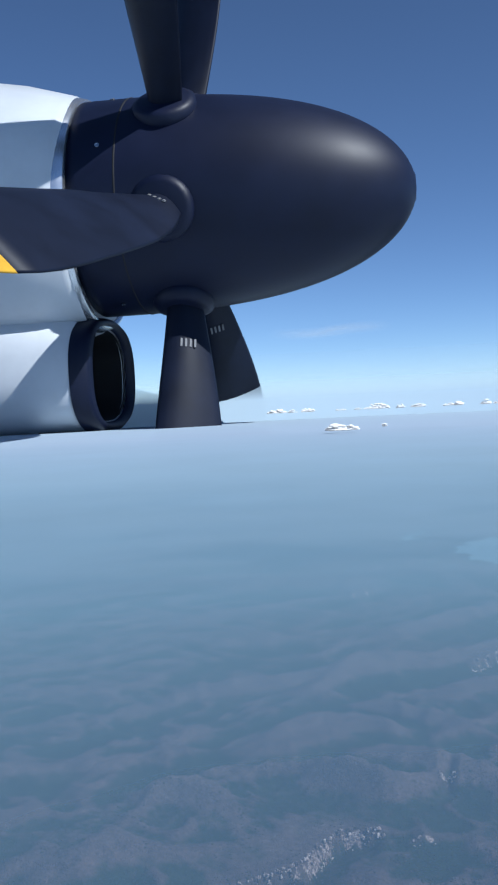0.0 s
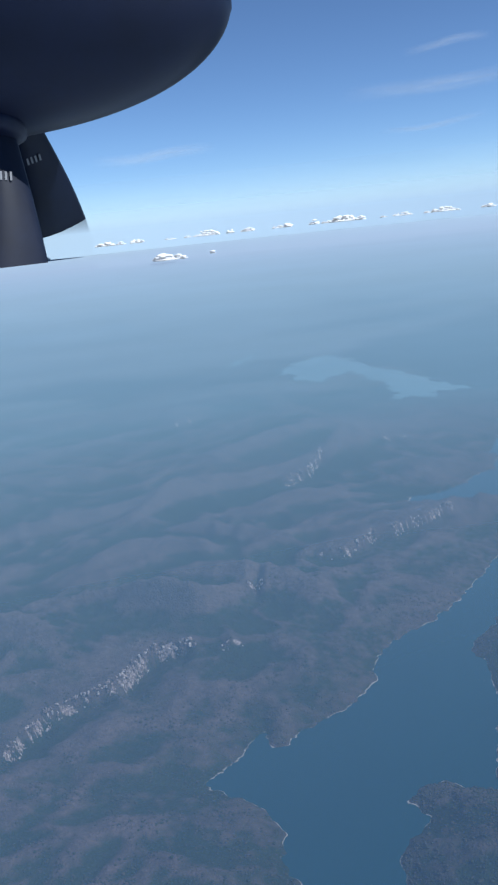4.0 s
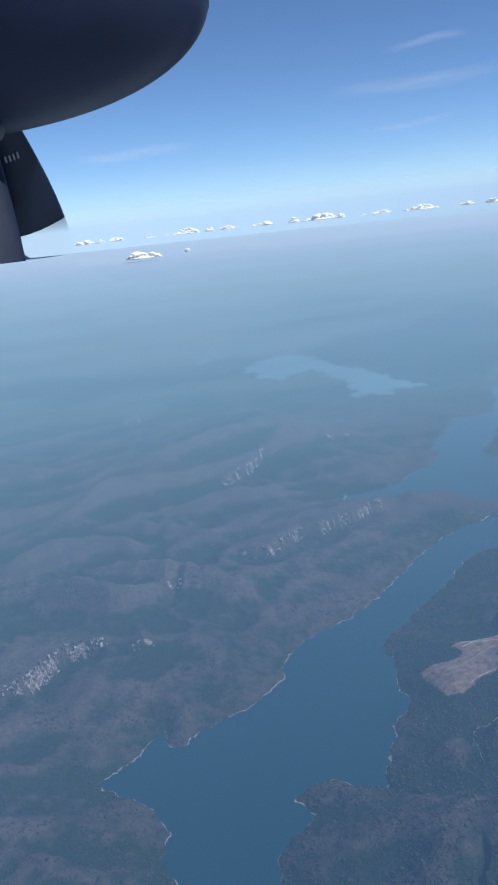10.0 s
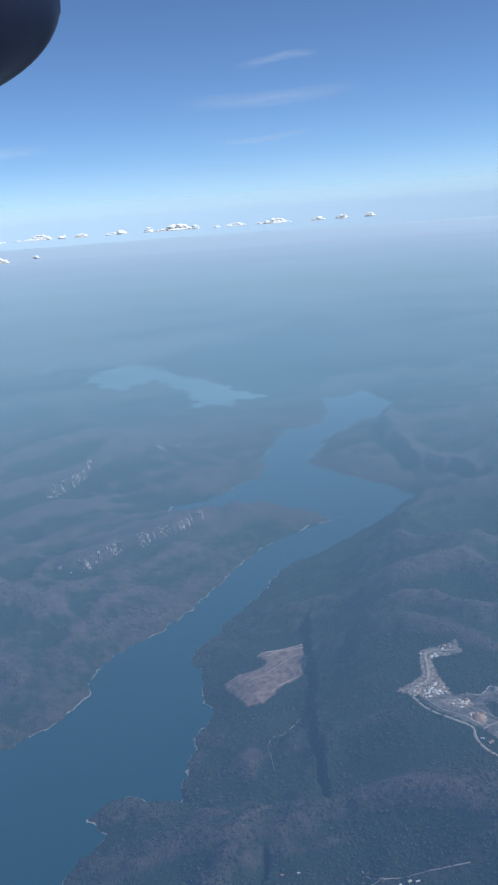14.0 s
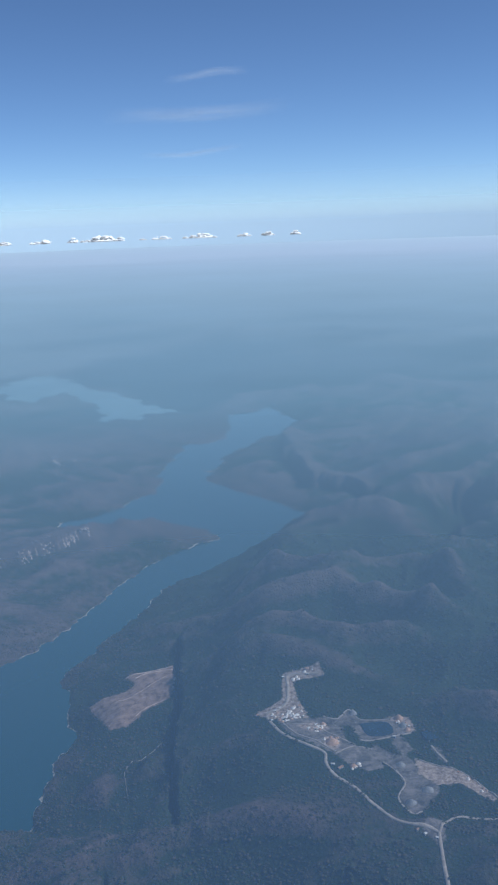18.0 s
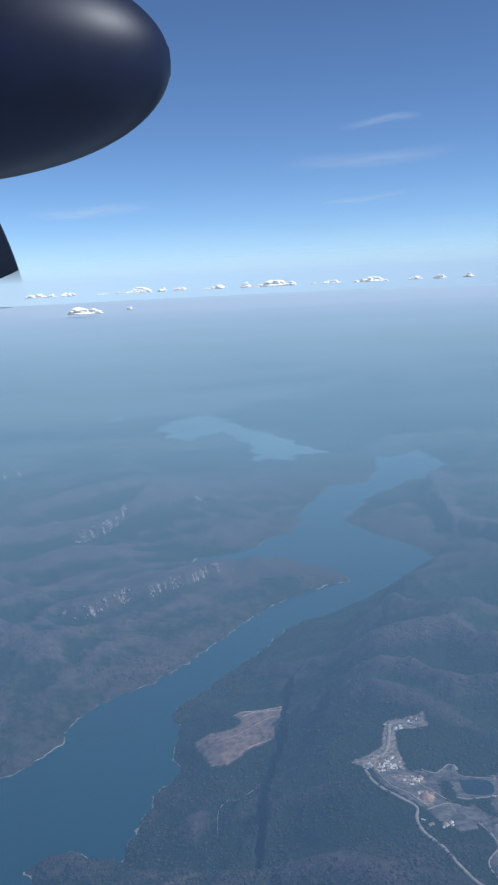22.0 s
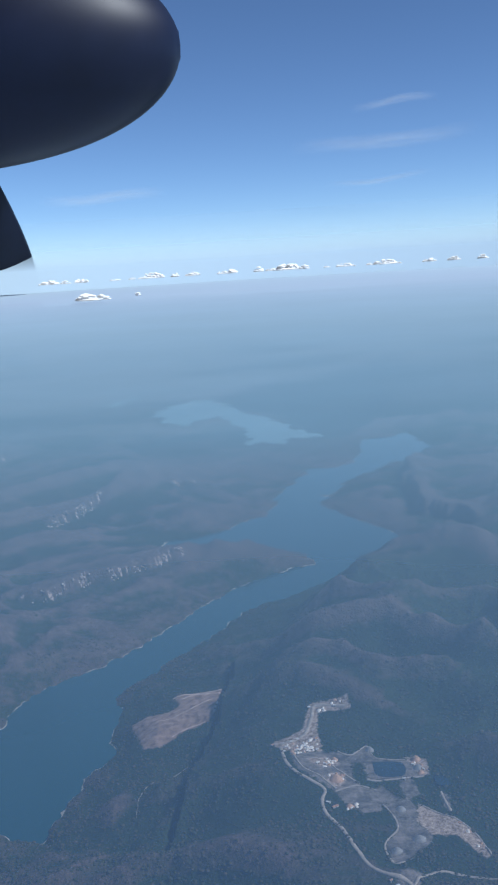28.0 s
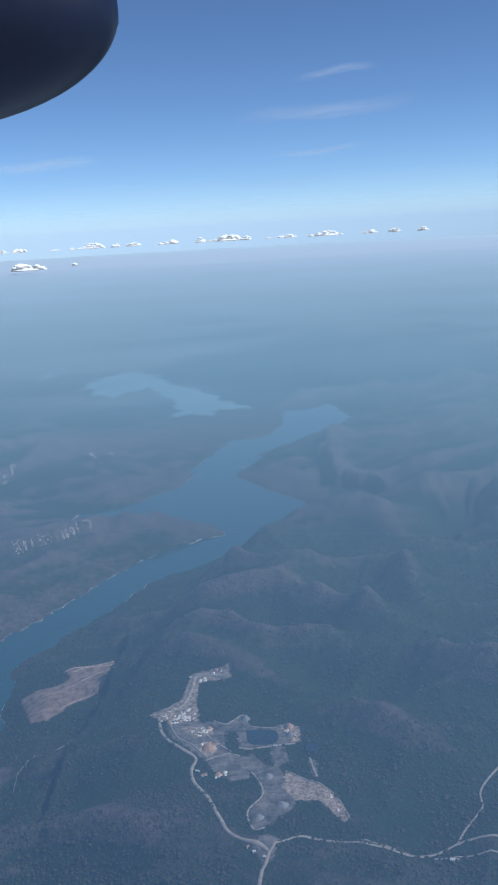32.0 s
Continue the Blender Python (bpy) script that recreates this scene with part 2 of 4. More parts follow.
def smooth(ob):
    ob.data.polygons.foreach_set("use_smooth", np.ones(len(ob.data.polygons), dtype=bool))
    return ob


def mesh_np(name, verts, quads, material, smoothed=True):
    me = bpy.data.meshes.new(name)
    me.vertices.add(len(verts))
    me.vertices.foreach_set("co", np.asarray(verts, dtype=np.float32).ravel())
    me.loops.add(quads.size)
    me.loops.foreach_set("vertex_index", quads.astype(np.int32).ravel())
    me.polygons.add(len(quads))
    me.polygons.foreach_set("loop_start", np.arange(0, quads.size, 4, dtype=np.int32))
    me.polygons.foreach_set("use_smooth", np.full(len(quads), smoothed))
    me.update(calc_edges=True)
    me.materials.append(material)
    return new(name, me)


def grid_quads(rows, cols, wrap=False):
    i = np.arange(rows * cols).reshape(rows, cols)
    if wrap:
        i = np.c_[i, i[:, :1]]
    return np.stack([i[:-1, :-1], i[:-1, 1:], i[1:, 1:], i[1:, :-1]], -1).reshape(-1, 4)


# ---- the lie of the land ----
def perlin(x, y, seed):
    xi, yi = np.floor(x).astype(np.int64), np.floor(y).astype(np.int64)
    fx, fy = x - xi, y - yi

    def corner(a, b):
        h = ((a * 374761393 + b * 668265263 + seed * 974634777) & 0x7FFFFFFF)
        h = ((h ^ (h >> 13)) * 1274126177) & 0x7FFFFFFF
        ang = (h ^ (h >> 16)) % 4096 * (2 * np.pi / 4096)
        return np.cos(ang) * (x - a) + np.sin(ang) * (y - b)
    u, w = fx ** 3 * (fx * (fx * 6 - 15) + 10), fy ** 3 * (fy * (fy * 6 - 15) + 10)
    a = corner(xi, yi) * (1 - u) + corner(xi + 1, yi) * u
    b = corner(xi, yi + 1) * (1 - u) + corner(xi + 1, yi + 1) * u
    return a * (1 - w) + b * w


def fbm(x, y, wave, octaves, seed, gain=0.5):
    out, amp, f = 0.0, 1.0, 1.0 / wave
    for o in range(octaves):
        out = out + amp * perlin(x * f + o * 17.3, y * f - o * 9.1, seed + o)
        amp, f = amp * gain, f * 2.03
    return out


def ridged(x, y, wave, octaves, seed):
    out, amp, f, prev = 0.0, 1.0, 1.0 / wave, 1.0
    for o in range(octaves):
        n = (1 - np.abs(perlin(x * f + o * 31.7, y * f + o * 11.9, seed + o)) * 2.0)
        n = np.clip(n, 0, 1) ** 2 * prev
        out, prev = out + amp * n, np.clip(n * 1.6, 0, 1)
        amp, f = amp * 0.5, f * 2.07
    return out


SHORE_NORTH = [(36, 60), (40, 120), (41, 163), (40, 172), (42, 182), (41, 185), (40, 189), (38, 194), (35, 198), (30, 201), (26, 207),
               (30, 208), (34, 213), (38, 215), (41, 222), (45, 226), (46, 217), (50, 216), (55, 222), (62, 226), (70, 230),
               (77, 236), (82, 243), (84, 251), (89, 260), (98, 267), (106, 271), (116, 278), (126, 288), (134, 297), (143, 308),
               (155, 320), (167, 331), (179, 339), (188, 343), (201, 346)]
SHORE_FAR = [(200, 362), (185, 376), (165, 386), (142, 396), (145, 402), (177, 408), (197, 428), (216, 468), (243, 512), (257, 514),
             (274, 520), (288, 550), (302, 582), (334, 600), (335, 548), (308, 513), (286, 500), (265, 488), (228, 436), (236, 407),
             (243, 388), (250, 352)]
SHORE_SOUTH = [(247, 346), (227, 340), (201, 323), (176, 311), (163, 305), (150, 288), (136, 274), (124, 261), (115, 254), (112, 246),
               (114, 243), (113, 235), (109, 222), (111, 217), (103, 209), (97, 195), (92, 182), (84, 187), (82, 190), (76, 188),
               (71, 184), (73, 178), (68, 172), (64, 167), (61, 157), (62, 120), (70, 60)]
FAR_ARM = [(196, 938), (212, 985), (230, 1014), (246, 1033), (270, 1036), (281, 1017), (277, 974), (287, 944), (293, 899), (305, 889),
           (305, 852), (309, 797), (320, 783), (325, 754), (309, 766), (302, 777), (284, 761), (269, 753), (257, 756), (252, 765),
           (265, 775), (264, 801), (277, 822), (275, 837), (264, 866), (264, 910), (248, 916), (232, 910), (217, 875), (209, 917)]
LOW_LEVEL = -30.0  # the water below the reservoir's valley lies lower


def seg_dist(x, y, line, closed=False):
    """Distance to a polyline, with the side on which a point lies and how far along it the nearest point is."""
    pts = list(line) + ([line[0]] if closed else [])
    best = np.full(x.shape, 1e9)
    side, along, run = np.zeros(x.shape), np.zeros(x.shape), 0.0
    for (ax, ay), (bx, by) in zip(pts[:-1], pts[1:]):
        dx, dy = bx - ax, by - ay
        ln = math.hypot(dx, dy)
        s = np.clip(((x - ax) * dx + (y - ay) * dy) / (ln * ln), 0, 1)
        d = np.hypot(x - ax - s * dx, y - ay - s * dy)
        near = d < best
        best = np.where(near, d, best)
        side = np.where(near, np.sign(dx * (y - ay) - dy * (x - ax)), side)
        along = np.where(near, run + s * ln, along)
        run += ln
    return best, side, along, run


def inside(x, y, poly):
    odd = np.zeros(x.shape, dtype=bool)
    for (ax, ay), (bx, by) in zip(poly, poly[1:] + poly[:1]):
        if ay == by:
            continue
        cross = ((ay > y) != (by > y)) & (x < (bx - ax) * (y - ay) / (by - ay) + ax)
        odd ^= cross
    return odd


TARN = [(161, 1041), (178, 1082), (189, 1113), (196, 1143), (193, 1094), (178, 1059)]
LAKE = SHORE_NORTH + SHORE_FAR + SHORE_SOUTH


def water_dist(x, y):
    """Metres inland from the nearest water; minus under water."""
    wx = x + 1.8 * fbm(x, y, 9.0, 2, 41) + 1.5 * fbm(x, y, 3.4, 2, 43)
    wy = y + 1.8 * fbm(x, y, 9.0, 2, 47) + 1.5 * fbm(x, y, 3.4, 2, 49)
    mid = np.clip((y - 340) / 90, 0, 1)
    wx, wy = wx + mid * 7 * fbm(x, y, 24, 4, 151, 0.6), wy + mid * 11 * fbm(x, y, 30, 4, 157, 0.6)
    far = np.clip((y - 700) / 60, 0, 1)
    wx, wy = wx + far * 9 * fbm(x, y, 34, 4, 53, 0.6), wy + far * 26 * fbm(x, y, 44, 4, 59, 0.6)
    out = np.full(x.shape, 400.0)
    near = np.hypot(x - 150, y - 400) < 840
    a, b = wx[near], wy[near]
    d = np.minimum(np.minimum(seg_dist(a, b, LAKE, True)[0], seg_dist(a, b, FAR_ARM, True)[0]), seg_dist(a, b, TARN, True)[0])
    d = np.where(inside(a, b, LAKE) | inside(a, b, FAR_ARM) | inside(a, b, TARN), -d, d)
    out[near] = np.minimum(d, 400)
    return out


CLIFFS = [  # line, height of the brink, drop
    ([(-22, 223), (-18, 233), (-11, 243), (-1, 249), (6, 253)], 8.0, 4.4),
    ([(5, 252), (9, 255), (14, 264), (21, 272), (33, 270)], 8.5, 6.0),
    ([(40, 266), (47, 266)], 9.5, 3.2),
    ([(54, 301), (61, 299)], 9.5, 3.0),
    ([(84, 322), (94, 320), (103, 327), (109, 335), (117, 335), (130, 343), (149, 354)], 12.0, 4.4),
    ([(94, 428), (108, 439), (121, 466)], 10.5, 5.0),
    ([(160, 484), (173, 484)], 10.0, 4.0),
    ([(57, 592), (73, 602)], 11.0, 6.0),
    ([(297, 486), (283, 450), (268, 412), (264, 388), (268, 374), (275, 360), (279, 342)], 12.0, 7.0),
    ([(296, 300), (276, 286), (263, 262), (258, 248)], 12.0, 6.0),
]
RIDGES = [  # crests of the wooded spurs behind the mine
    ([(118, 344), (150, 357), (176, 358), (194, 353)], 2.6, 6),
    ([(143, 198), (149, 199), (156, 197), (167, 180), (178, 165)], 4.5, 7),
    ([(146, 214), (150, 214), (155, 211), (168, 203), (175, 188), (187, 181), (193, 169)], 5.5, 7),
    ([(153, 231), (167, 222), (185, 217), (195, 202), (203, 185), (211, 176)], 6.0, 8),
    ([(165, 250), (181, 249), (189, 231), (194, 220)], 5.0, 8),
    ([(181, 225), (203, 230), (217, 227), (221, 217), (217, 189)], 5.0, 8),
    ([(189, 273), (217, 291), (239, 281), (243, 251)], 6.0, 12),
    ([(107, 147), (114, 149.5), (120, 147.5), (128, 142), (135, 132), (140, 118)], 2.6, 7),
    ([(106, 168), (108, 180), (112, 190)], 2.0, 6),
    ([(175, 158), (184, 150), (190, 138), (196, 128)], 5.0, 8),
    ([(196, 172), (206, 160), (214, 146), (222, 130)], 6.0, 9),
    ([(10, 300), (30, 292), (44, 280)], 4.0, 8), ([(30, 322), (52, 312), (70, 300), (80, 286)], 5.0, 9),
    ([(-10, 330), (20, 345), (48, 340)], 5.0, 10), ([(-40, 300), (-20, 290), (-4, 272)], 4.0, 9),
    ([(-60, 250), (-45, 262), (-30, 258)], 4.0, 8), ([(60, 380), (90, 392), (130, 400)], 4.0, 12),
    ([(-30, 400), (20, 410), (60, 420)], 5.0, 14), ([(120, 470), (170, 500), (215, 530)], 6.0, 16),
    ([(60, 490), (110, 520), (160, 560)], 5.0, 16), ([(330, 690), (370, 680), (410, 640)], 7.0, 20),
    ([(11, 383), (24, 392), (48, 423), (75, 430), (120, 464), (164, 508), (205, 546), (245, 567)], 4.5, 8), ([(-21, 634), (21, 645), (58, 623), (82, 644)], 5.0, 11),
    ([(24, 374), (43, 369), (64, 351), (81, 336)], 3.0, 6), ([(-2, 311), (16, 307), (34, 288), (51, 298), (67, 299)], 3.5, 6),
    ([(285, 1015), (322, 1081), (377, 1149), (441, 1160), (560, 1190)], 16.0, 45), ([(-150, 760), (-40, 800), (60, 780)], 9.0, 35),
    ([(40, 1500), (137, 1533), (286, 1640), (406, 1600)], 22.0, 90), ([(380, 800), (480, 840), (600, 800)], 14.0, 50), ([(420, 620), (520, 640), (620, 600)], 12.0, 40),
    ([(300, 1400), (520, 1450), (800, 1350)], 18.0, 90),
    ([(300, 420), (330, 380), (350, 330)], 7.0, 16), ([(260, 320), (290, 300), (320, 260)], 6.0, 12),
]
GORGE = [(151, 246.2), (142.6, 228.4), (137.8, 213.6), (133.2, 200.3), (126.1, 184.7), (121.8, 170.0), (118.7, 159.5), (117, 154)]
RAVINE = [(90, 130), (94.3, 136), (97.8, 141), (100, 148)]
PATCH = [(127.7, 230.8), (139.3, 230.0), (143.0, 229.3), (137.3, 215.9), (135.0, 212.8), (128.7, 212.0), (121.9, 207.4), (117.4, 208.5), (116.6, 216.0), (115.5, 222.9), (119.7, 225.2), (125.9, 223.2), (129.2, 225.0)]
MINE = (156, 152)


def sag(x, y):
    """How far the round earth falls away towards the horizon."""
    return 40.0 * ((x - 60) ** 2 + (y + 10) ** 2) / 4400.0 ** 2


def land(x, y):
    """Height of the ground, with the water's distance."""
    d = water_dist(x, y)
    di = np.clip(d, 0, None)
    mid_y = np.interp(x, [-100, 20, 45, 100, 150, 210, 300, 500], [100, 150, 190, 235, 290, 335, 380, 430])
    south = 1 / (1 + np.exp((y - mid_y) / 8))
    rise = np.clip((x - np.interp(y, [100, 130, 152, 200, 236, 300], [116, 114, 109, 124, 142, 178])) / 36, 0, 1)
    hs = 2 * (1 - np.exp(-di / 14)) + 9 * (1 - np.exp(-di / 35)) + 11 * rise * rise * (3 - 2 * rise) * (1 - np.exp(-di / 25))
    hn = 2.5 * (1 - np.exp(-di / 10)) + 8 * (1 - np.exp(-di / 60))
    far = np.clip((np.hypot(x - 60, y) - 450) / 500, 0, 1)
    hs, hn = hs * (1 - 0.6 * far), hn * (1 - 0.35 * far)
    beyond = np.clip((y - 360) / 120, 0, 1) * np.clip((420 - x) / 200, 0, 1)
    hn = hn * (1 - 0.45 * beyond)
    # ridges run down from left to right, bent by a slow warp
    wx = x + 14 * fbm(x, y, 90, 2, 3)
    wy = y + 14 * fbm(x, y, 90, 2, 5)
    u, w = 0.92 * wx - 0.38 * wy, 0.38 * wx + 0.92 * wy
    calm = 1 - np.exp(-((x - MINE[0]) ** 2 + ((y - MINE[1]) * 0.8) ** 2) / 26.0 ** 2)
    rs = ridged(u / 1.8, w, 40, 3, 11) * 3.6 - 1.5
    rn = ridged((0.70 * wx + 0.71 * wy) / 2.6, 0.70 * wy - 0.71 * wx, 44, 4, 23) * 1.9 + ridged(wx, wy, 27, 4, 29) * 1.6 - 1.3
    rough = np.clip(di / 26, 0, 1) ** 1.2
    h = hs * south + hn * (1 - south) + rough * (rs * south * (0.15 + 0.85 * calm) + rn * (1 - south) * (1 - 0.75 * np.exp(-((x + 5) / 45) ** 2 - ((y - 203) / 32) ** 2))) * (1 - 0.45 * beyond)
    h = h + rough * (fbm(x, y, 260, 3, 61) * 7 * np.clip((y - 700) / 500, 0, 1))
    spurs = ridged(0.8 * wx + 0.3 * wy, 0.95 * wy - 0.2 * wx, 17, 3, 211)
    h = h + rough * (0.25 + 0.75 * calm) * (1.35 * spurs - 0.6) * (0.7 + 0.3 * south) * np.clip(1.25 - np.hypot(x - 60, y) / 1400, 0.3, 1) * (1 - 0.5 * beyond)
    # Crests take the paler brown, which also paints ridge tops as lit.
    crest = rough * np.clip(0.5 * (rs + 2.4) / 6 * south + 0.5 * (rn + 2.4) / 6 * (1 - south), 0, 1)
    for line, tall, wide in RIDGES:
        lx, ly = np.array(line).mean(0)
        m = np.hypot(x - lx, y - ly) < 420
        if m.any():
            dist, side, along, run = seg_dist(wx[m] * 0.25 + x[m] * 0.75, wy[m] * 0.25 + y[m] * 0.75, line)
            end = np.clip(np.minimum(along + 6, run - along + 6) / 24, 0, 1)
            bulge = end * np.exp(-(dist / (0.8 * wide)) ** 1.5)
            h[m] += (1.8 if wide < 11 else 1.35) * tall * bulge
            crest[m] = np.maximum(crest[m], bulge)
    flat = np.exp(-(((x - MINE[0]) / 22) ** 2 + ((y - MINE[1]) / 36) ** 2) ** 1.3)
    h = h * (1 - flat) + (21.3 + 0.8 * fbm(x, y, 14, 3, 91)) * flat
    for line, brink, drop in CLIFFS:
        lx, ly = np.array(line).mean(0)
        m = np.hypot(x - lx, y - ly) < 160
        if not m.any():
            continue
        jag = 1.2 * fbm(x[m], y[m], 7, 3, 71) if lx < 220 else 7.0 * fbm(x[m], y[m], 20, 4, 71, 0.6)
        dist, side, along, run = seg_dist(x[m], y[m], line)
        sd = dist * side + jag
        end = np.clip(np.minimum(along, run - along) / 6 + 0.3, 0, 1)
        lip = brink + 0.6 * fbm(x[m], y[m], 12, 2, 73)
        shape = np.where(sd > 0, lip, lip - drop * np.clip(-sd / 1.0, 0, 1) - np.clip(-sd - 1, 0, 30) * 0.16)
        pull = end * np.where(sd > 0, np.exp(-(sd / 14) ** 2), np.exp(-(sd / 10) ** 2)) * np.clip(d[m] / 6, 0, 1)
        h[m] = h[m] * (1 - pull) + shape * pull
    w = np.zeros(x.shape)
    m = np.hypot(x - 130, y - 215) < 40
    if m.any():
        w[m] = poly_mask(x[m], y[m], PATCH, 13.0) * np.clip(d[m] / 6, 0, 1)
        h = h * (1 - w) + (6.0 + 0.06 * (x - 114) + 0.4 * fbm(x, y, 6, 3, 97)) * w
    for line, deep, half in ((GORGE, 6.0, 0.85), (RAVINE, 2.6, 0.8)):
        lx, ly = np.array(line).mean(0)
        m = np.hypot(x - lx, y - ly) < 80
        if m.any():
            dist, side, along, run = seg_dist(x[m], y[m], line)
            sd = dist * side + 1.3 * fbm(x[m], y[m], 8, 3, 83)
            end = np.clip(np.minimum(along / 9, (run - along) / 3), 0, 1)
            wide = half * (0.75 + 0.9 * fbm(x[m], y[m], 15, 2, 87))
            trench = np.clip((wide + 0.35 - np.abs(sd)) / 0.7, 0, 1)
            h[m] += end * ((2.4 if deep > 3 else 0.9) * np.clip(sd / 0.8, 0, 1) * np.exp(-np.clip(sd, 0, None) / 7) - deep * trench)
    saddle = np.clip((np.hypot(x - 60, y + 10) - 500) / 90, 0, 1) * np.exp(-((np.degrees(np.arctan2(x - 60, y + 10)) - 15) / 6) ** 4)
    h = h * (1 - 0.8 * saddle)
    z = np.where(d > 0, np.maximum(h, 0.35 * np.clip(d, 0, 1)), np.maximum(d * 0.5, -4))
    r, az = np.hypot(x - 60, y + 10), np.degrees(np.arctan2(x - 60, y + 10))
    sink = np.clip((r - np.interp(az, [5, 9, 19.5, 22.5], [684, 590, 590, 684])) / 110, 0, 1)
    return z + LOW_LEVEL * sink * sink * (3 - 2 * sink) - sag(x, y), d, crest, south


def height(x, y):
    return float(land(np.array([float(x)]), np.array([float(y)]))[0][0])


def poly_mask(x, y, poly, soft):
    d = seg_dist(x, y, poly, True)[0]
    return np.clip(0.5 + np.where(inside(x, y, poly), d, -d) / soft, 0, 1)


SPOIL = [  # the open mine's grey spoil heaps and yards
    [(155.5, 164), (158, 161.5), (162, 164), (162.5, 159), (167.8, 156), (169.6, 157), (171, 152.7), (169, 148.5), (165.6, 149), (160, 150), (158, 151), (159, 157), (156.5, 159)],
    [(150.5, 148.6), (155, 149.6), (158.5, 147), (157, 140), (153.3, 140), (151, 144.5)],
    [(158, 142), (163, 142.7), (164, 139.7), (162, 134.4), (163, 129.4), (162, 127.5), (155.4, 123.5), (153.4, 124), (153.8, 129.4), (157.3, 132.6), (158.5, 137)],
    [(170, 142.7), (171, 141), (169, 135.4), (168.4, 137)],
    [(152, 118), (155, 121), (157, 119), (154, 114), (152, 113)],
    [(146, 168), (152, 165), (156, 163), (157, 158), (155, 152), (157, 147), (151, 148), (147.5, 155), (145.5, 160)],
    [(157, 147), (160, 148), (162, 143), (158, 142)], [(164, 149), (166.5, 149), (166, 143), (163, 142), (163, 146)],
]
YARDS = [  # trodden pale earth
    [(142.6, 174.4), (146, 174), (151, 175.4), (153.4, 181.4), (155.7, 184.6), (163.5, 181), (163, 177.7), (156, 180.4), (153.6, 172.7), (153, 167), (152, 165), (146, 168.4)],
    [(164.3, 140.3), (167, 136), (169.7, 131.6), (170.6, 126.7), (169.7, 120), (168.6, 119.8), (167, 128), (163, 129.4), (162, 134.3)],
    [(151, 155.3), (153.2, 155.6), (153.8, 152), (152, 150), (149.8, 151.5)],
    [(148.6, 163.4), (153.2, 162.4), (155, 158.8), (152.3, 158.3), (149, 160.3)],
    [(168, 157.5), (171.5, 154), (170.5, 149), (168.5, 149)],
]

FAR_WOOD = [(285, 1015), (322, 1081), (377, 1149), (441, 1160), (700, 1190), (900, 900), (480, 720), (345, 750), (315, 830), (310, 900)]

# one polar sheet, dense where the camera looks
ORIGIN = np.array((60.0, -30.0))
_az = np.radians(np.concatenate([np.arange(-180, -30, 3.0), np.arange(-30, 52, 0.105), np.arange(52, 180, 3.0)]))
_r = np.concatenate([np.linspace(0.02, 118, 14), np.geomspace(120, 4980, 800)])
_A, _Rr = np.meshgrid(_az, _r)
_gx, _gy = (ORIGIN[0] + _Rr * np.sin(_A)).ravel(), (ORIGIN[1] + _Rr * np.cos(_A)).ravel()
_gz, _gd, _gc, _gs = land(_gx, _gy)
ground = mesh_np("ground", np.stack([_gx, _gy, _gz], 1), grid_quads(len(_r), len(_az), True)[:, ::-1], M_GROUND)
tagged(ground, "dry brown and green forested hills around a reservoir", "ground", kind="structure")
_near = np.hypot(_gx - 140, _gy - 190) < 110
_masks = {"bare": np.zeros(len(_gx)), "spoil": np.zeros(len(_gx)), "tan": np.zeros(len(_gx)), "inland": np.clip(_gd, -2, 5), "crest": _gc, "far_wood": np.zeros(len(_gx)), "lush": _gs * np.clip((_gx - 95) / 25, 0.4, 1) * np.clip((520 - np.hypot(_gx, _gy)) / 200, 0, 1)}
_masks["bare"][_near] = poly_mask(_gx[_near], _gy[_near], PATCH, 3.0)
for _p in SPOIL:
    _masks["spoil"][_near] = np.maximum(_masks["spoil"][_near], poly_mask(_gx[_near], _gy[_near], _p, 3.0))
for _p in YARDS:
    _masks["tan"][_near] = np.maximum(_masks["tan"][_near], poly_mask(_gx[_near], _gy[_near], _p, 2.4))
_rr = np.hypot(_gx - 60, _gy + 10)
_masks["rock"] = np.zeros(len(_gx))
for _l, _b, _d in CLIFFS[:8]:
    _m = np.hypot(_gx - np.mean([q[0] for q in _l]), _gy - np.mean([q[1] for q in _l])) < 60
    _dist, _side, _along, _run = seg_dist(_gx[_m], _gy[_m], _l)
    _sd = _dist * _side + 1.2 * fbm(_gx[_m], _gy[_m], 7, 3, 71)
    _bands = np.clip(0.62 + 1.5 * fbm(_along, _along * 0 + _b, 7.0, 3, 79), 0, 1) * np.clip(np.minimum(_along, _run - _along) / 2 + 0.2, 0, 1)
    _masks["rock"][_m] = np.maximum(_masks["rock"][_m], _bands * np.exp(-((_sd + 0.55) / (0.20 + 0.075 * _d)) ** 4))
# Wooded plateau plus dark streaks, set against range-pale ground in place of haze depth.
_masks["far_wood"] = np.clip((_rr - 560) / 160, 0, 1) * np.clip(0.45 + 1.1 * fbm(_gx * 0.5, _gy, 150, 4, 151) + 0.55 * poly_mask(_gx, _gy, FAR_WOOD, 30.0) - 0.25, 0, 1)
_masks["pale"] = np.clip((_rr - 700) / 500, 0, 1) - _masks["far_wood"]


def blur(grid, n):
    """A moving mean over 2n+1 cells both ways."""
    for axis in (0, 1):
        wide = [(n + 1, n) if a == axis else (0, 0) for a in (0, 1)]
        total = np.cumsum(np.pad(grid, wide, mode="edge"), axis=axis)
        grid = (np.take(total, range(2 * n + 1, total.shape[axis]), axis) - np.take(total, range(0, total.shape[axis] - 2 * n - 1), axis)) / (2 * n + 1)
    return grid


# Hollows turn darker green, deepening the relief's shade in the base colour.
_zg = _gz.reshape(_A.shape)
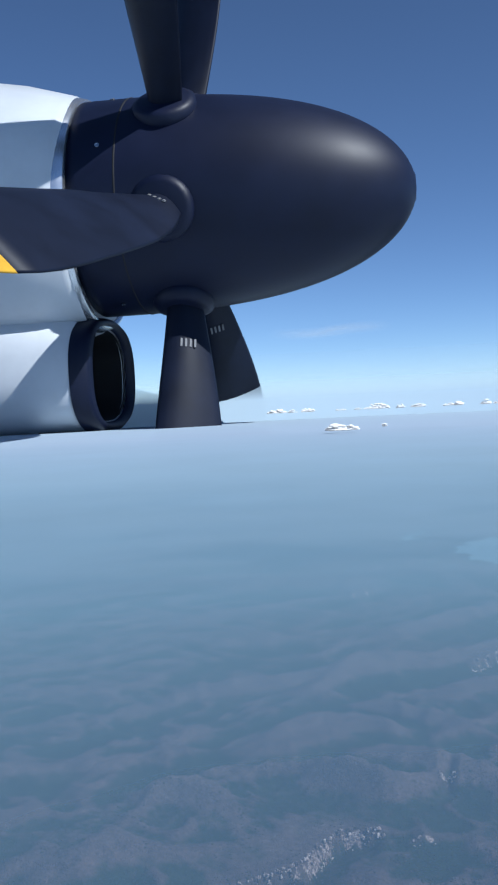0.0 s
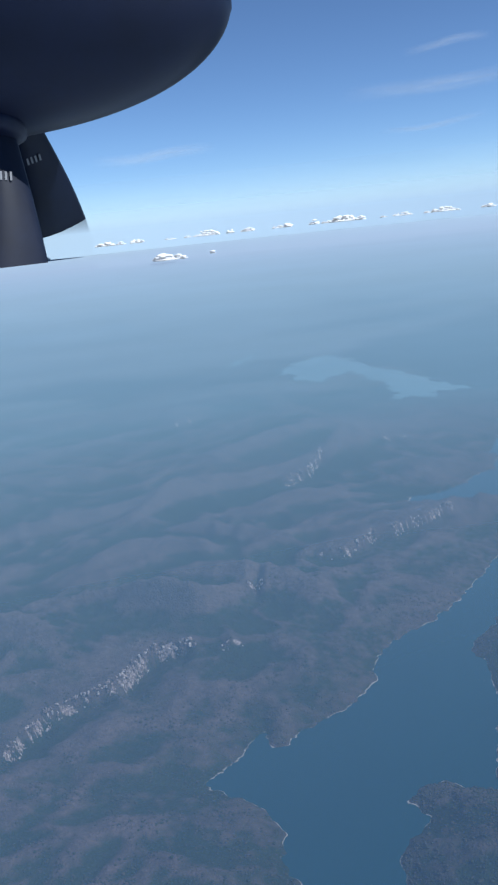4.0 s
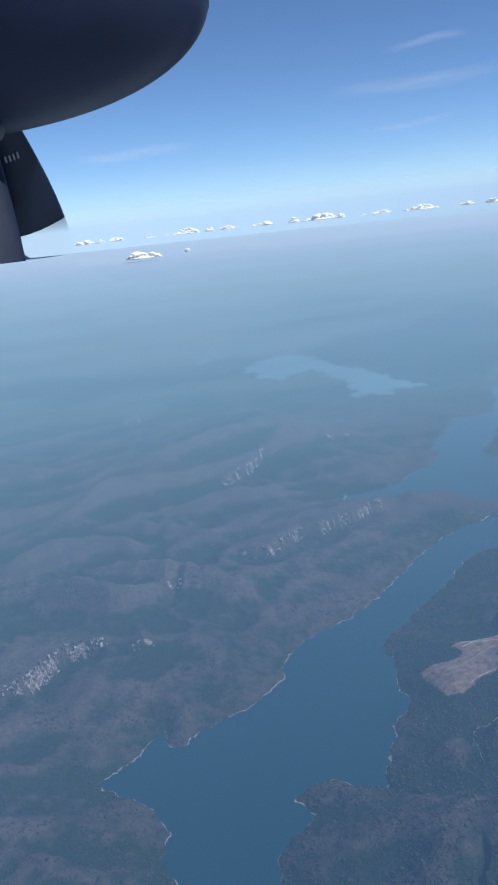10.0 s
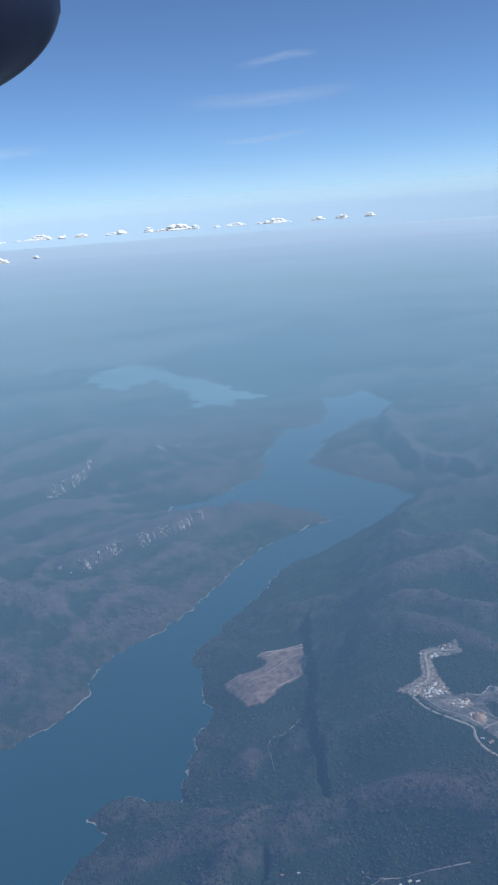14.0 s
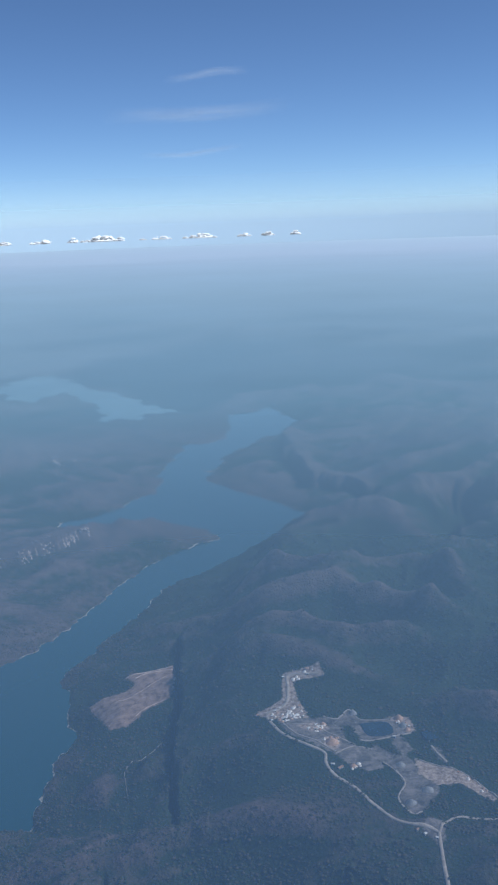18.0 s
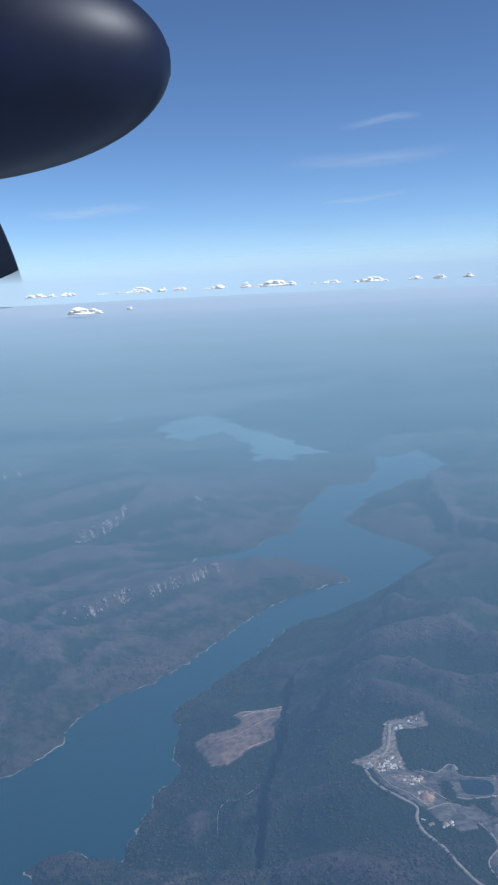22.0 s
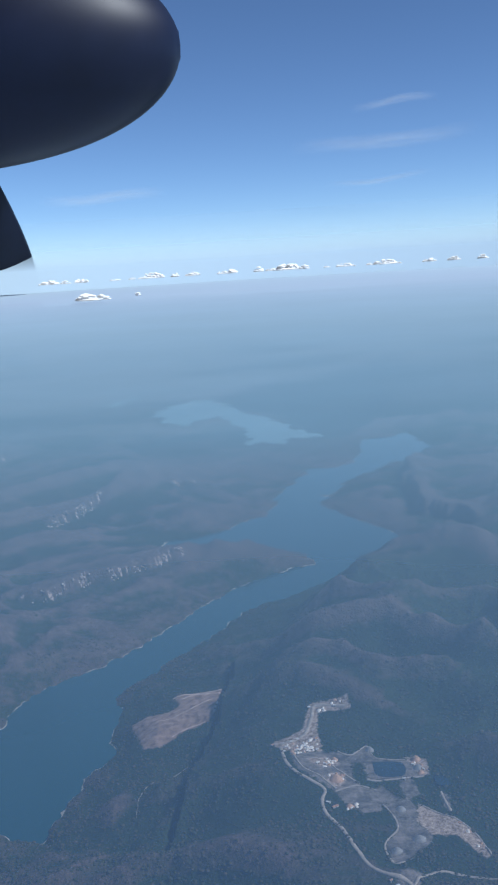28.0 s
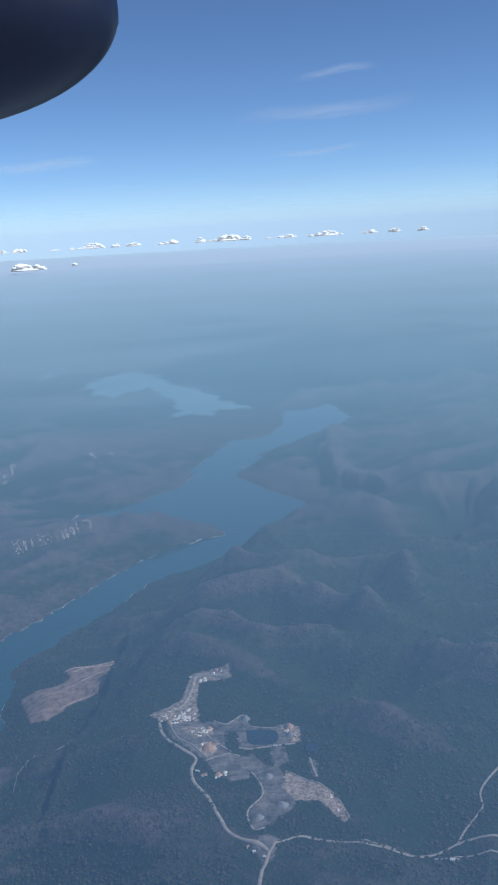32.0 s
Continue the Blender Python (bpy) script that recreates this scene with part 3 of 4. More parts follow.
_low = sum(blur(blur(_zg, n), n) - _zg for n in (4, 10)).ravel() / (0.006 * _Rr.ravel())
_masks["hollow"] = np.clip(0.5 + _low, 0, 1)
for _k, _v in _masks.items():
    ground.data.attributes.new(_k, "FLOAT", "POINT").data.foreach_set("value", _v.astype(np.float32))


def disc(name, radius, z, material, cx=60.0, cy=-10.0, rings=24, spokes=96):
    rr = np.concatenate([[0.5], np.geomspace(60, radius, rings)])
    aa = np.linspace(0, 2 * np.pi, spokes, endpoint=False)
    a, r = np.meshgrid(aa, rr)
    x, y = cx + r * np.sin(a), cy + r * np.cos(a)
    v = np.stack([x, y, z - sag(x, y)], -1).reshape(-1, 3)
    return mesh_np(name, v, grid_quads(len(rr), spokes, True)[:, ::-1], material)


_lx, _ly = np.meshgrid(np.arange(0.0, 356.0, 3.0), np.arange(40.0, 620.0, 3.0))
_lq = grid_quads(*_lx.shape)
_cx, _cy = _lx.ravel()[_lq].mean(1), _ly.ravel()[_lq].mean(1)
_lq = _lq[inside(_cx, _cy, LAKE) | (seg_dist(_cx, _cy, LAKE, True)[0] < 7.0)]
lake = tagged(mesh_np("lake", np.stack([_lx.ravel(), _ly.ravel(), -sag(_lx, _ly).ravel()], 1), _lq, M_WATER), "calm deep blue reservoir water between wooded shores", "lake", kind="structure")
M_FAR_WATER = mat_far_water()
far_lake = tagged(disc("far_lake", 260, LOW_LEVEL, M_FAR_WATER, 240, 930), "far lake painted pale for sky reflection under the haze", "lake", kind="structure")
haze = tagged(disc("haze_layer", 4420, HAZE_Z, M_HAZE), "flat sheet tinted as blue summer haze over the land", "haze", kind="structure")


# Added shell that covers the haze sheet's rim and the dark sky below.
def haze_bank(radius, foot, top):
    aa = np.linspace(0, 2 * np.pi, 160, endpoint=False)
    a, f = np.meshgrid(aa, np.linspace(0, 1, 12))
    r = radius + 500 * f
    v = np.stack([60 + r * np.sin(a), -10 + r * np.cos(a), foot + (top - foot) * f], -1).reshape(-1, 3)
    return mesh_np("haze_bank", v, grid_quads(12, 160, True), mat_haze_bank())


tagged(haze_bank(4400, -20, 330), "leaning shell painted as pale lilac haze along the horizon", "haze", kind="structure")


# ---- the engine beside the camera ----
M_DARK = mat_paint("charcoal_spinner_paint", (0.005, 0.008, 0.026), 0.48, 0.0, 2.0, 0.2, 0.28)
M_BLADE = mat_paint("worn_charcoal_blade", (0.005, 0.008, 0.021), 0.52, 0.0, 2.5, 0.3, 0.22)
M_YELLOW = mat_paint("yellow_tip_paint", (0.62, 0.34, 0.02), 0.45, 0.0, 3.0, 0.2)
M_SILVER = mat_paint("pale_grey_cowling_paint", (0.55, 0.57, 0.60), 0.35, 0.0, 1.2, 0.08)
M_LIP = mat_paint("bare_metal_lip", (0.70, 0.71, 0.73), 0.25, 0.9, 3.0, 0.1)
M_SEAM = mat_paint("dark_seam", (0.008, 0.008, 0.010), 0.7, 0.0, 3.0, 0.1)
M_MARK = mat_paint("grey_stencil", (0.20, 0.20, 0.21), 0.6, 0.0, 6.0, 0.15)


def loft(rings, cap_start=False, cap_end=False):
    """A skin over closed rings of points, all of one count."""
    bm = bmesh.new()
    vs = [[bm.verts.new(p) for p in ring] for ring in rings]
    n = len(vs[0])
    for a, b in zip(vs[:-1], vs[1:]):
        for i in range(n):
            bm.faces.new((a[i], a[(i + 1) % n], b[(i + 1) % n], b[i]))
    if cap_start:
        bm.faces.new(vs[0][::-1])
    if cap_end:
        bm.faces.new(vs[-1])
    bmesh.ops.recalc_face_normals(bm, faces=bm.faces[:])
    return bm


def ring(x, ry, rz, cz=0.0, n=64, square=2.0, cy=0.0):
    out = []
    for i in range(n):
        a = 2 * math.pi * i / n
        c, s = math.cos(a), math.sin(a)
        out.append((x, cy + ry * math.copysign(abs(c) ** (2 / square), c), cz + rz * math.copysign(abs(s) ** (2 / square), s)))
    return out


def spinner_radius(s):
    return max(0.012, (1 - (1 - s) ** 2.8)) ** 0.5 if s > 0 else 0.0


def blade_lie(f):
    """Chord, thickness, pitch and sweep of a blade, a share f of the way out."""
    chord = 0.70 * (0.36 + 0.64 * math.sin(math.pi * min(0.5, f * 0.9 + 0.04)) ** 1.4) * (1 - 0.86 * max(0, (f - 0.72) / 0.28) ** 2.4)
    return chord, 0.20 * (1 - f) ** 1.5 + 0.035, radians(20 + 30 * f), 0.10 * math.sin(math.pi * f) - 0.22 * f ** 3


def blade_section(r, R, grow=1.0):
    """A lens-shaped cut through a blade that points down the local -z axis; x is forward."""
    chord, thick, beta, sweep = blade_lie((r - 0.75) / (R - 0.75))
    pts = []
    for i in range(16):
        a = 2 * math.pi * i / 16
        u = 0.5 * chord * math.cos(a) * grow
        w = 0.5 * thick * math.sin(a) * (1 - 0.35 * math.cos(a)) * (0.5 + 0.5 * abs(math.sin(a))) * grow
        pts.append((sweep + u * math.cos(beta) - w * math.sin(beta), u * math.sin(beta) + w * math.cos(beta), -r))
    return pts


def make_blade(engine, theta, disc_x, R):
    turn = Matrix.Translation((disc_x, 0, 0)) @ Matrix.Rotation(theta, 4, "X")
    tip_from = 0.88 * R
    bm = loft([blade_section(0.70 + (tip_from - 0.70) * i / 22, R) for i in range(23)], True, True)
    blade = smooth(part("blade", bm, M_BLADE, engine, "charcoal propeller blade with worn leading edge"))
    blade.matrix_basis = turn
    bm = loft([blade_section(tip_from + (R - tip_from) * i / 8, R, 1.004) for i in range(9)], False, True)
    smooth(part("blade_tip", bm, M_YELLOW, blade, "yellow painted blade tip"))
    bm = loft([[(0.26 * q * math.cos(a), 0.26 * q * math.sin(a), -z) for a in [2 * math.pi * i / 24 for i in range(24)]]
               for q, z in ((1.0, 0.86), (1.08, 0.94), (1.08, 1.03), (0.86, 1.06))], False, True)
    smooth(part("root_collar", bm, M_DARK, blade, "dark collar at the blade's root"))
    _, thick, beta, base = blade_lie((1.42 - 0.75) / (R - 0.75))
    skin = 0.5 * thick
    for i in range(4):
        u = -0.075 + 0.042 * i
        place = Matrix.Translation((base + u * math.cos(beta) + skin * math.sin(beta), u * math.sin(beta) - skin * math.cos(beta), -1.42)) @ Matrix.Rotation(beta, 4, "Z")
        bm = bmesh.new()
        bmesh.ops.create_cube(bm, size=1.0, matrix=place @ Matrix.Diagonal((0.018, 0.012, 0.075, 1)))
        part("marking", bm, M_MARK, blade, "small pale grey stencil bar")
    return blade


def make_engine():
    engine = tagged(new("turboprop_engine"), "dark turboprop propeller with pointed spinner on a pale grey nacelle", "engine")
    N = 44
    bm = loft([ring(-3.0 * (i / N) ** 1.6, spinner_radius((i / N) ** 1.6), spinner_radius((i / N) ** 1.6), 0, 72) for i in range(N + 1)], True, True)
    spinner = smooth(part("spinner", bm, M_DARK, engine, "smooth charcoal spinner cone"))
    sx = -2.55
    q = spinner_radius(-sx / 3.0)
    bm = loft([ring(sx + 0.008, q * 1.001, q * 1.001), ring(sx, q * 1.006, q * 1.006), ring(sx - 0.008, q * 1.003, q * 1.003)])
    smooth(part("seam", bm, M_SEAM, spinner, "thin dark panel joint"))
    for k in range(8):
        a = k * math.pi / 4 + math.pi / 8
        bm = bmesh.new()
        bmesh.ops.create_cone(bm, cap_ends=True, segments=10, radius1=0.022, radius2=0.018, depth=0.02, matrix=Matrix.Rotation(a, 4, "X") @ Matrix.Translation((-2.7, 0, -1.0)))
        part("screw", bm, M_LIP, spinner)
    # cowling, with the deep chin that holds the air intake
    prof = ((-3.02, 0.96), (-3.00, 1.03), (-3.08, 1.10), (-3.5, 1.22), (-4.4, 1.38), (-6.0, 1.5), (-9.0, 1.5), (-12.0, 1.2))
    bm = loft([ring(x, r, r, -0.05, 64, 2.2) for x, r in prof], True, True)
    nacelle = smooth(part("nacelle", bm, M_SILVER, engine, "pale grey painted engine cowling"))
    bm = loft([ring(x, r, r, -0.05, 64) for x, r in ((-3.04, 1.0), (-2.97, 1.035), (-2.99, 1.075), (-3.10, 1.105))])
    smooth(part("cowl_lip", bm, M_LIP, nacelle, "bright metal front lip"))
    chin = ((-3.05, 0.62, 0.44, -1.56), (-3.0, 0.70, 0.50, -1.56), (-3.15, 0.80, 0.56, -1.54), (-4.2, 1.0, 0.70, -1.45), (-7.0, 1.15, 0.85, -1.15), (-11, 0.9, 0.7, -0.8))
    bm = loft([ring(x, ry, rz, cz, 48, 2.6) for x, ry, rz, cz in chin], False, True)
    cowl = smooth(part("intake_cowl", bm, M_SILVER, engine, "pale grey chin fairing below the spinner"))
    bm = loft([ring(x, ry, rz, -1.56, 48, 2.6) for x, ry, rz in ((-3.02, 0.64, 0.45), (-2.93, 0.68, 0.49), (-2.98, 0.75, 0.54), (-3.12, 0.79, 0.56))])
    smooth(part("intake_lip", bm, M_DARK, cowl, "black rubber intake lip"))
    bm = loft([ring(x, ry, rz, -1.56, 48, 2.6) for x, ry, rz in ((-3.03, 0.63, 0.44), (-3.6, 0.5, 0.36), (-4.0, 0.46, 0.32))], False, True)
    smooth(part("intake_duct", bm, M_SEAM, cowl, "dark air intake mouth"))
    for x in (-4.2, -6.2, -8.2):
        r = float(np.interp(-x, [-p[0] for p in prof], [p[1] for p in prof]))
        bm = loft([ring(x + 0.012, r * 1.002, r * 1.002, -0.05, 64, 2.2), ring(x, r * 1.005, r * 1.005, -0.05, 64, 2.2), ring(x - 0.012, r * 1.002, r * 1.002, -0.05, 64, 2.2)])
        smooth(part("panel_joint", bm, M_SEAM, nacelle))
    for k in range(6):
        make_blade(engine, radians(42 + 60 * k), -2.15, BLADE_R)
    return engine


BLADE_R, ENGINE_SCALE = 5.2, 428.0
ENGINE_TIP = Vector((690, 3784, 908))
engine = make_engine()
engine.matrix_basis = Matrix.Translation(ENGINE_TIP) @ Matrix.Rotation(radians(-9.2), 4, "Z") @ Matrix.Scale(ENGINE_SCALE, 4)


# ---- clouds ----
def cumulus(name, az, dist, base, width, tall, seed):
    rnd = random.Random(seed)
    bm = bmesh.new()
    count = 9 + int(width / 3.6)
    for i in range(count):
        f = rnd.uniform(-1, 1)
        env = (1 - f * f) ** 0.6
        rad = tall * rnd.uniform(0.17, 0.34) * (0.5 + 0.5 * env)
        x, y = f * width / 2, rnd.uniform(-0.3, 0.3) * width * 0.4
        z = rad * 0.55 + rnd.random() ** 1.6 * max(0.0, tall * env - rad)
        bmesh.ops.create_icosphere(bm, subdivisions=2, radius=rad, matrix=Matrix.Translation((x, y, z)) @ Matrix.Diagonal((rnd.uniform(1.3, 2.2), 1.2, rnd.uniform(0.65, 0.9), 1)))
    bmesh.ops.create_icosphere(bm, subdivisions=3, radius=1.0, matrix=Matrix.Translation((0, 0, tall * 0.13)) @ Matrix.Diagonal((width * 0.45, width * 0.2, tall * 0.13, 1)))
    for v in bm.verts:
        q = v.co / (tall * 0.35) + Vector((seed, 0, 0))
        v.co += Vector((noise.noise(q), noise.noise(q + Vector((7, 3, 1))), noise.noise(q + Vector((1, 9, 5))))) * tall * 0.10
        q = v.co / (tall * 0.11)
        v.co += Vector((noise.noise(q), noise.noise(q + Vector((7, 3, 1))), noise.noise(q + Vector((1, 9, 5))))) * tall * 0.015
        if v.co.z < 0:
            v.co.z *= 0.15
    ob = smooth(part(name, bm, M_CLOUD))
    skin = ob.modifiers.new("skin", "REMESH")
    skin.mode, skin.voxel_size, skin.use_smooth_shade = "VOXEL", tall * 0.035, True
    a = radians(az)
    ob.matrix_basis = Matrix.Translation((60 + dist * math.sin(a), -10 + dist * math.cos(a), base)) @ Matrix.Rotation(-a, 4, "Z")
    return tagged(ob, "small white fair-weather cloud low over the hazy horizon", "cloud", "row of clouds")


CLOUDS = [(0.8, 90, 34), (1.75, 40, 24), (2.66, 60, 36), (4.6, 50, 16), (6.75, 120, 40), (8.1, 34, 34), (9.15, 70, 28),
          (10.9, 60, 22), (11.5, 40, 34), (13.0, 40, 40), (13.7, 50, 20), (14.7, 130, 48), (15.7, 36, 30), (18.1, 90, 26), (19.6, 50, 18),
          (20.5, 130, 36), (22.9, 60, 30), (24.3, 60, 32), (25.9, 44, 34), (17.0, 34, 14), (5.6, 36, 14)]
for _i, (_a, _w, _t) in enumerate(CLOUDS):
    cumulus("cloud", _a, 4300, 42, _w * 0.92, _t * 0.58, 11 + _i)
cumulus("cloud", 3.75, 2150, 44, 74, 17, 91)
cumulus("cloud", 6.4, 2250, 45, 10, 8, 92)


def cirrus(az0, az1, el0, el1, thick, seed):
    """A thin wisp of ice cloud: a curved sheet high over the horizon."""
    nu, nv, far = 40, 8, 4840.0
    verts, uvs = [], []
    for j in range(nv):
        for i in range(nu):
            u, w = i / (nu - 1), j / (nv - 1)
            a = radians(az0 + (az1 - az0) * u)
            e = radians(el0 + (el1 - el0) * u + thick * (w - 0.5) + 0.10 * math.sin(6 * u + seed))
            lean = far + 60.0 * (2 * w - 1)
            verts.append((60 + lean * math.sin(a) * math.cos(e), -10 + lean * math.cos(a) * math.cos(e), 130 + lean * math.sin(e)))
            uvs.append((u, w))
    quads = grid_quads(nv, nu)
    ob = mesh_np("cirrus_cloud", verts, quads, M_CIRRUS)
    lay = ob.data.uv_layers.new(name="UVMap")
    lay.data.foreach_set("uv", np.array(uvs, dtype=np.float32)[quads.ravel()].ravel())
    return tagged(ob, "thin white streak of high cloud", "cloud", "streaks of high cloud")


cirrus(15.0, 26.0, 5.5, 6.0, 1.0, 1)
cirrus(17.0, 23.2, 3.45, 3.8, 0.4, 2)
cirrus(0.5, 8.0, 3.5, 3.6, 0.75, 3)
cirrus(18.6, 23.6, 7.6, 7.9, 0.55, 4)


# ---- cliffs: bands of pale broken rock along the scarps ----
def rock_mesh(seed):
    rnd = random.Random(seed)
    rings = []
    for z, q in ((-0.55, 1.15), (-0.1, 1.0), (0.3, 0.92), (0.5, 0.62)):
        rings.append([(0.5 * q * math.cos(a) * rnd.uniform(0.72, 1.2), 0.5 * q * math.sin(a) * rnd.uniform(0.72, 1.2), z + rnd.uniform(-0.05, 0.05))
                      for a in [2 * math.pi * i / 6 for i in range(6)]])
    bm = loft(rings, False, True)
    me = bpy.data.meshes.new("rock")
    bm.to_mesh(me)
    bm.free()
    me.materials.append(M_ROCK)
    return me


ROCKS = [rock_mesh(300 + i) for i in range(8)]


def cliff(line, drop, seed, spacing):
    """Blocks of rock down the face of a scarp, broken into runs."""
    rnd = random.Random(seed)
    top = tagged(new("cliff"), "broken band of pale sunlit rock along a wooded scarp", "cliff", "rock cliffs")
    spots, run = [], 0.0
    for (ax, ay), (bx, by) in zip(line[:-1], line[1:]):
        ln = math.hypot(bx - ax, by - ay)
        nx, ny = (by - ay) / ln, -(bx - ax) / ln
        for i in range(max(2, int(ln / spacing))):
            f = (i + rnd.uniform(0.2, 0.8)) / max(2, int(ln / spacing))
            body = noise.noise((run * 0.16 + seed, 0, 0)) + 0.7 * noise.noise((run * 0.7, seed, 0))
            run += spacing
            if body < (-0.28 if seed < 502 else 0.04):
                continue
            off = rnd.uniform(-0.25, 0.55)
            spots.append((ax + (bx - ax) * f + nx * off, ay + (by - ay) * f + ny * off, ax + (bx - ax) * f - nx * 2.2, ay + (by - ay) * f - ny * 2.2, max(0.3, min(1.0, 0.62 + body))))
    a = np.array(spots)
    down = a[:, :2] - a[:, 2:4]
    down = down / np.linalg.norm(down, axis=1)[:, None]
    top.location = (a[0, 0], a[0, 1], height(a[0, 0], a[0, 1]))
    for level, share in enumerate((0.9, 0.5, 0.3)):
        fall = np.array([rnd.uniform(-0.35, 0.25) + level * rnd.uniform(0.35, 0.7) for _ in spots])
        at = a[:, :2] + down * fall[:, None]
        ground_z = land(at[:, 0], at[:, 1])[0]
        for (x, y), z, body in zip(at, ground_z, a[:, 4]):
            if rnd.random() > share * (0.55 + 0.45 * body):
                continue
            block = drop * rnd.uniform(0.10, 0.26) * body
            ob = new("rock", rnd.choice(ROCKS))
            ob.parent = top
            ob.matrix_basis = (Matrix.Translation((x - a[0, 0], y - a[0, 1], float(z) - top.location.z + 0.28 * block)) @ Matrix.Rotation(rnd.uniform(0, 6.3), 4, "Z")
                               @ Matrix.Rotation(rnd.gauss(0, 0.22), 4, "X") @ Matrix.Diagonal((spacing * rnd.uniform(1.0, 3.4), spacing * rnd.uniform(0.9, 2.0), block, 1)))
    return top


for _i, (_l, _b, _d) in enumerate(CLIFFS[:8]):
    cliff(_l, _d, 500 + _i, 0.32 if _i < 5 else 0.5)


# ---- roads, ponds and buildings of the mine ----
M_ROAD = mat_paint("pale_dirt_road", (0.37, 0.315, 0.265), 0.95, 0.0, 0.8, 0.25, 0.1)
M_POND = mat_paint("dark_pond_water", (0.016, 0.034, 0.046), 0.15, 0.0, 0.3, 0.2)
M_WALL = mat_paint("pale_shed_wall", (0.62, 0.60, 0.56), 0.8, 0.0, 3.0, 0.2, 0.2)
M_ROOF = mat_paint("white_sheet_roof", (0.66, 0.62, 0.57), 0.5, 0.0, 3.0, 0.12, 0.4)
M_RUST = mat_paint("rusty_sheet_roof", (0.42, 0.24, 0.15), 0.7, 0.0, 3.0, 0.25, 0.3)


def resample(line, step):
    out = []
    n = len(line)
    for i in range(n - 1):
        p0, p1, p2, p3 = (Vector(line[max(0, min(n - 1, i + k))]) for k in (-1, 0, 1, 2))
        m = max(1, int((p2 - p1).length / step))
        for j in range(m):
            f = j / m
            out.append(0.5 * (2 * p1 + (p2 - p0) * f + (2 * p0 - 5 * p1 + 4 * p2 - p3) * f * f + (3 * p1 - p0 - 3 * p2 + p3) * f ** 3))
    return out + [Vector(line[-1])]


def road(line, width, label, paint=None, ragged=0.0):
    pts = resample(line, 0.5)
    rows = []
    for i, p in enumerate(pts):
        d = (pts[min(i + 1, len(pts) - 1)] - pts[max(i - 1, 0)]).normalized()
        n = Vector((-d.y, d.x))
        w = width * (1 + 0.25 * noise.noise((p.x * 0.4, p.y * 0.4, 0)) + ragged * noise.noise((p.x * 1.7, p.y * 1.7, 3)))
        rows.append([p + n * w * f for f in (-0.62, -0.5, 0.0, 0.5, 0.62)])
    x = np.array([[q.x for q in r] for r in rows])
    y = np.array([[q.y for q in r] for r in rows])
    z = land(x.ravel(), y.ravel())[0].reshape(x.shape)
    z = 0.5 * z + 0.5 * z.mean(1, keepdims=True) + np.array([-0.3, 0.09, 0.11, 0.09, -0.3])
    ob = mesh_np("road", np.stack([x, y, z], -1).reshape(-1, 3), grid_quads(len(rows), 5), paint or M_ROAD)
    return tagged(ob, label, "road", kind="structure")


for _line, _w in (([(144.8, 171), (144.2, 163.6), (145, 158.6), (147, 154), (148.7, 150), (147.2, 146.5), (146.6, 142.4), (147.6, 137.8), (148.3, 133), (148.7, 128), (148.8, 124.3), (150.6, 120.7), (153, 117.8), (154, 116)], 0.85),
                  ([(154, 116), (157.6, 118.7), (160.6, 119.3), (165.3, 116), (168.2, 113.8), (171, 111.6), (175.6, 108), (179.5, 107.2), (184.4, 108), (187.7, 107.3), (196, 103)], 0.7),
                  ([(169.7, 114.4), (172.6, 111.4), (175.7, 108.4)], 0.45), ([(184.4, 108.3), (187.2, 111.2), (191, 114), (193, 115.8), (195.5, 121), (202, 125.5)], 0.5),
                  ([(154, 116), (152.3, 113), (150.6, 109.8), (148, 104)], 0.8), ([(179, 106), (182.4, 104.3), (190, 100.6)], 0.4),
                  ([(145, 172), (150.5, 173), (154.2, 179.4), (156.2, 183), (162.2, 179)], 1.0), ([(158, 151.3), (160, 150), (165.6, 149.2), (169, 148.8)], 0.5),
                  ([(96, 131), (104.1, 130.1), (111.4, 126.8), (117.5, 125.6), (124.2, 121.5), (129, 119)], 0.3), ([(114.5, 133.1), (114.6, 127.7), (116, 126)], 0.22),
                  ([(127.1, 195.3), (120.9, 190.9), (115.4, 186.8), (113.1, 177.8), (112.6, 174.9)], 0.12)):
    road(_line, 0.78 * _w, "pale dirt road winding through wooded hills")
# Ragged pale strips added to imitate the bright rims of the spoil.
for _line, _w in (([(158, 142), (158.5, 137), (157.3, 132.6), (153.8, 129.4), (153.4, 124), (155.4, 123.5)], 0.32), ([(164.3, 140.3), (167, 136), (169.7, 131.6), (170.6, 126.7), (169.7, 120)], 0.25),
                  ([(155.5, 164), (158, 161.5), (162, 164), (162.5, 159), (167.8, 156)], 0.25), ([(150.5, 148.6), (155, 149.6), (158.5, 147)], 0.25), ([(170, 142.7), (169, 135.4)], 0.4),
                  ([(146.5, 167), (146.8, 160), (149, 155), (151, 149.5)], 0.3), ([(148, 164), (152, 161), (153.5, 156), (156, 150)], 0.3)):
    road(_line, _w, "thin ragged pale strip added as a bright rim of the diggings", None, 1.1)
M_SCRAPE = mat_paint("pinkish_scraped_earth", (0.56, 0.42, 0.34), 0.95, 0.0, 0.7, 0.35, 0.1)
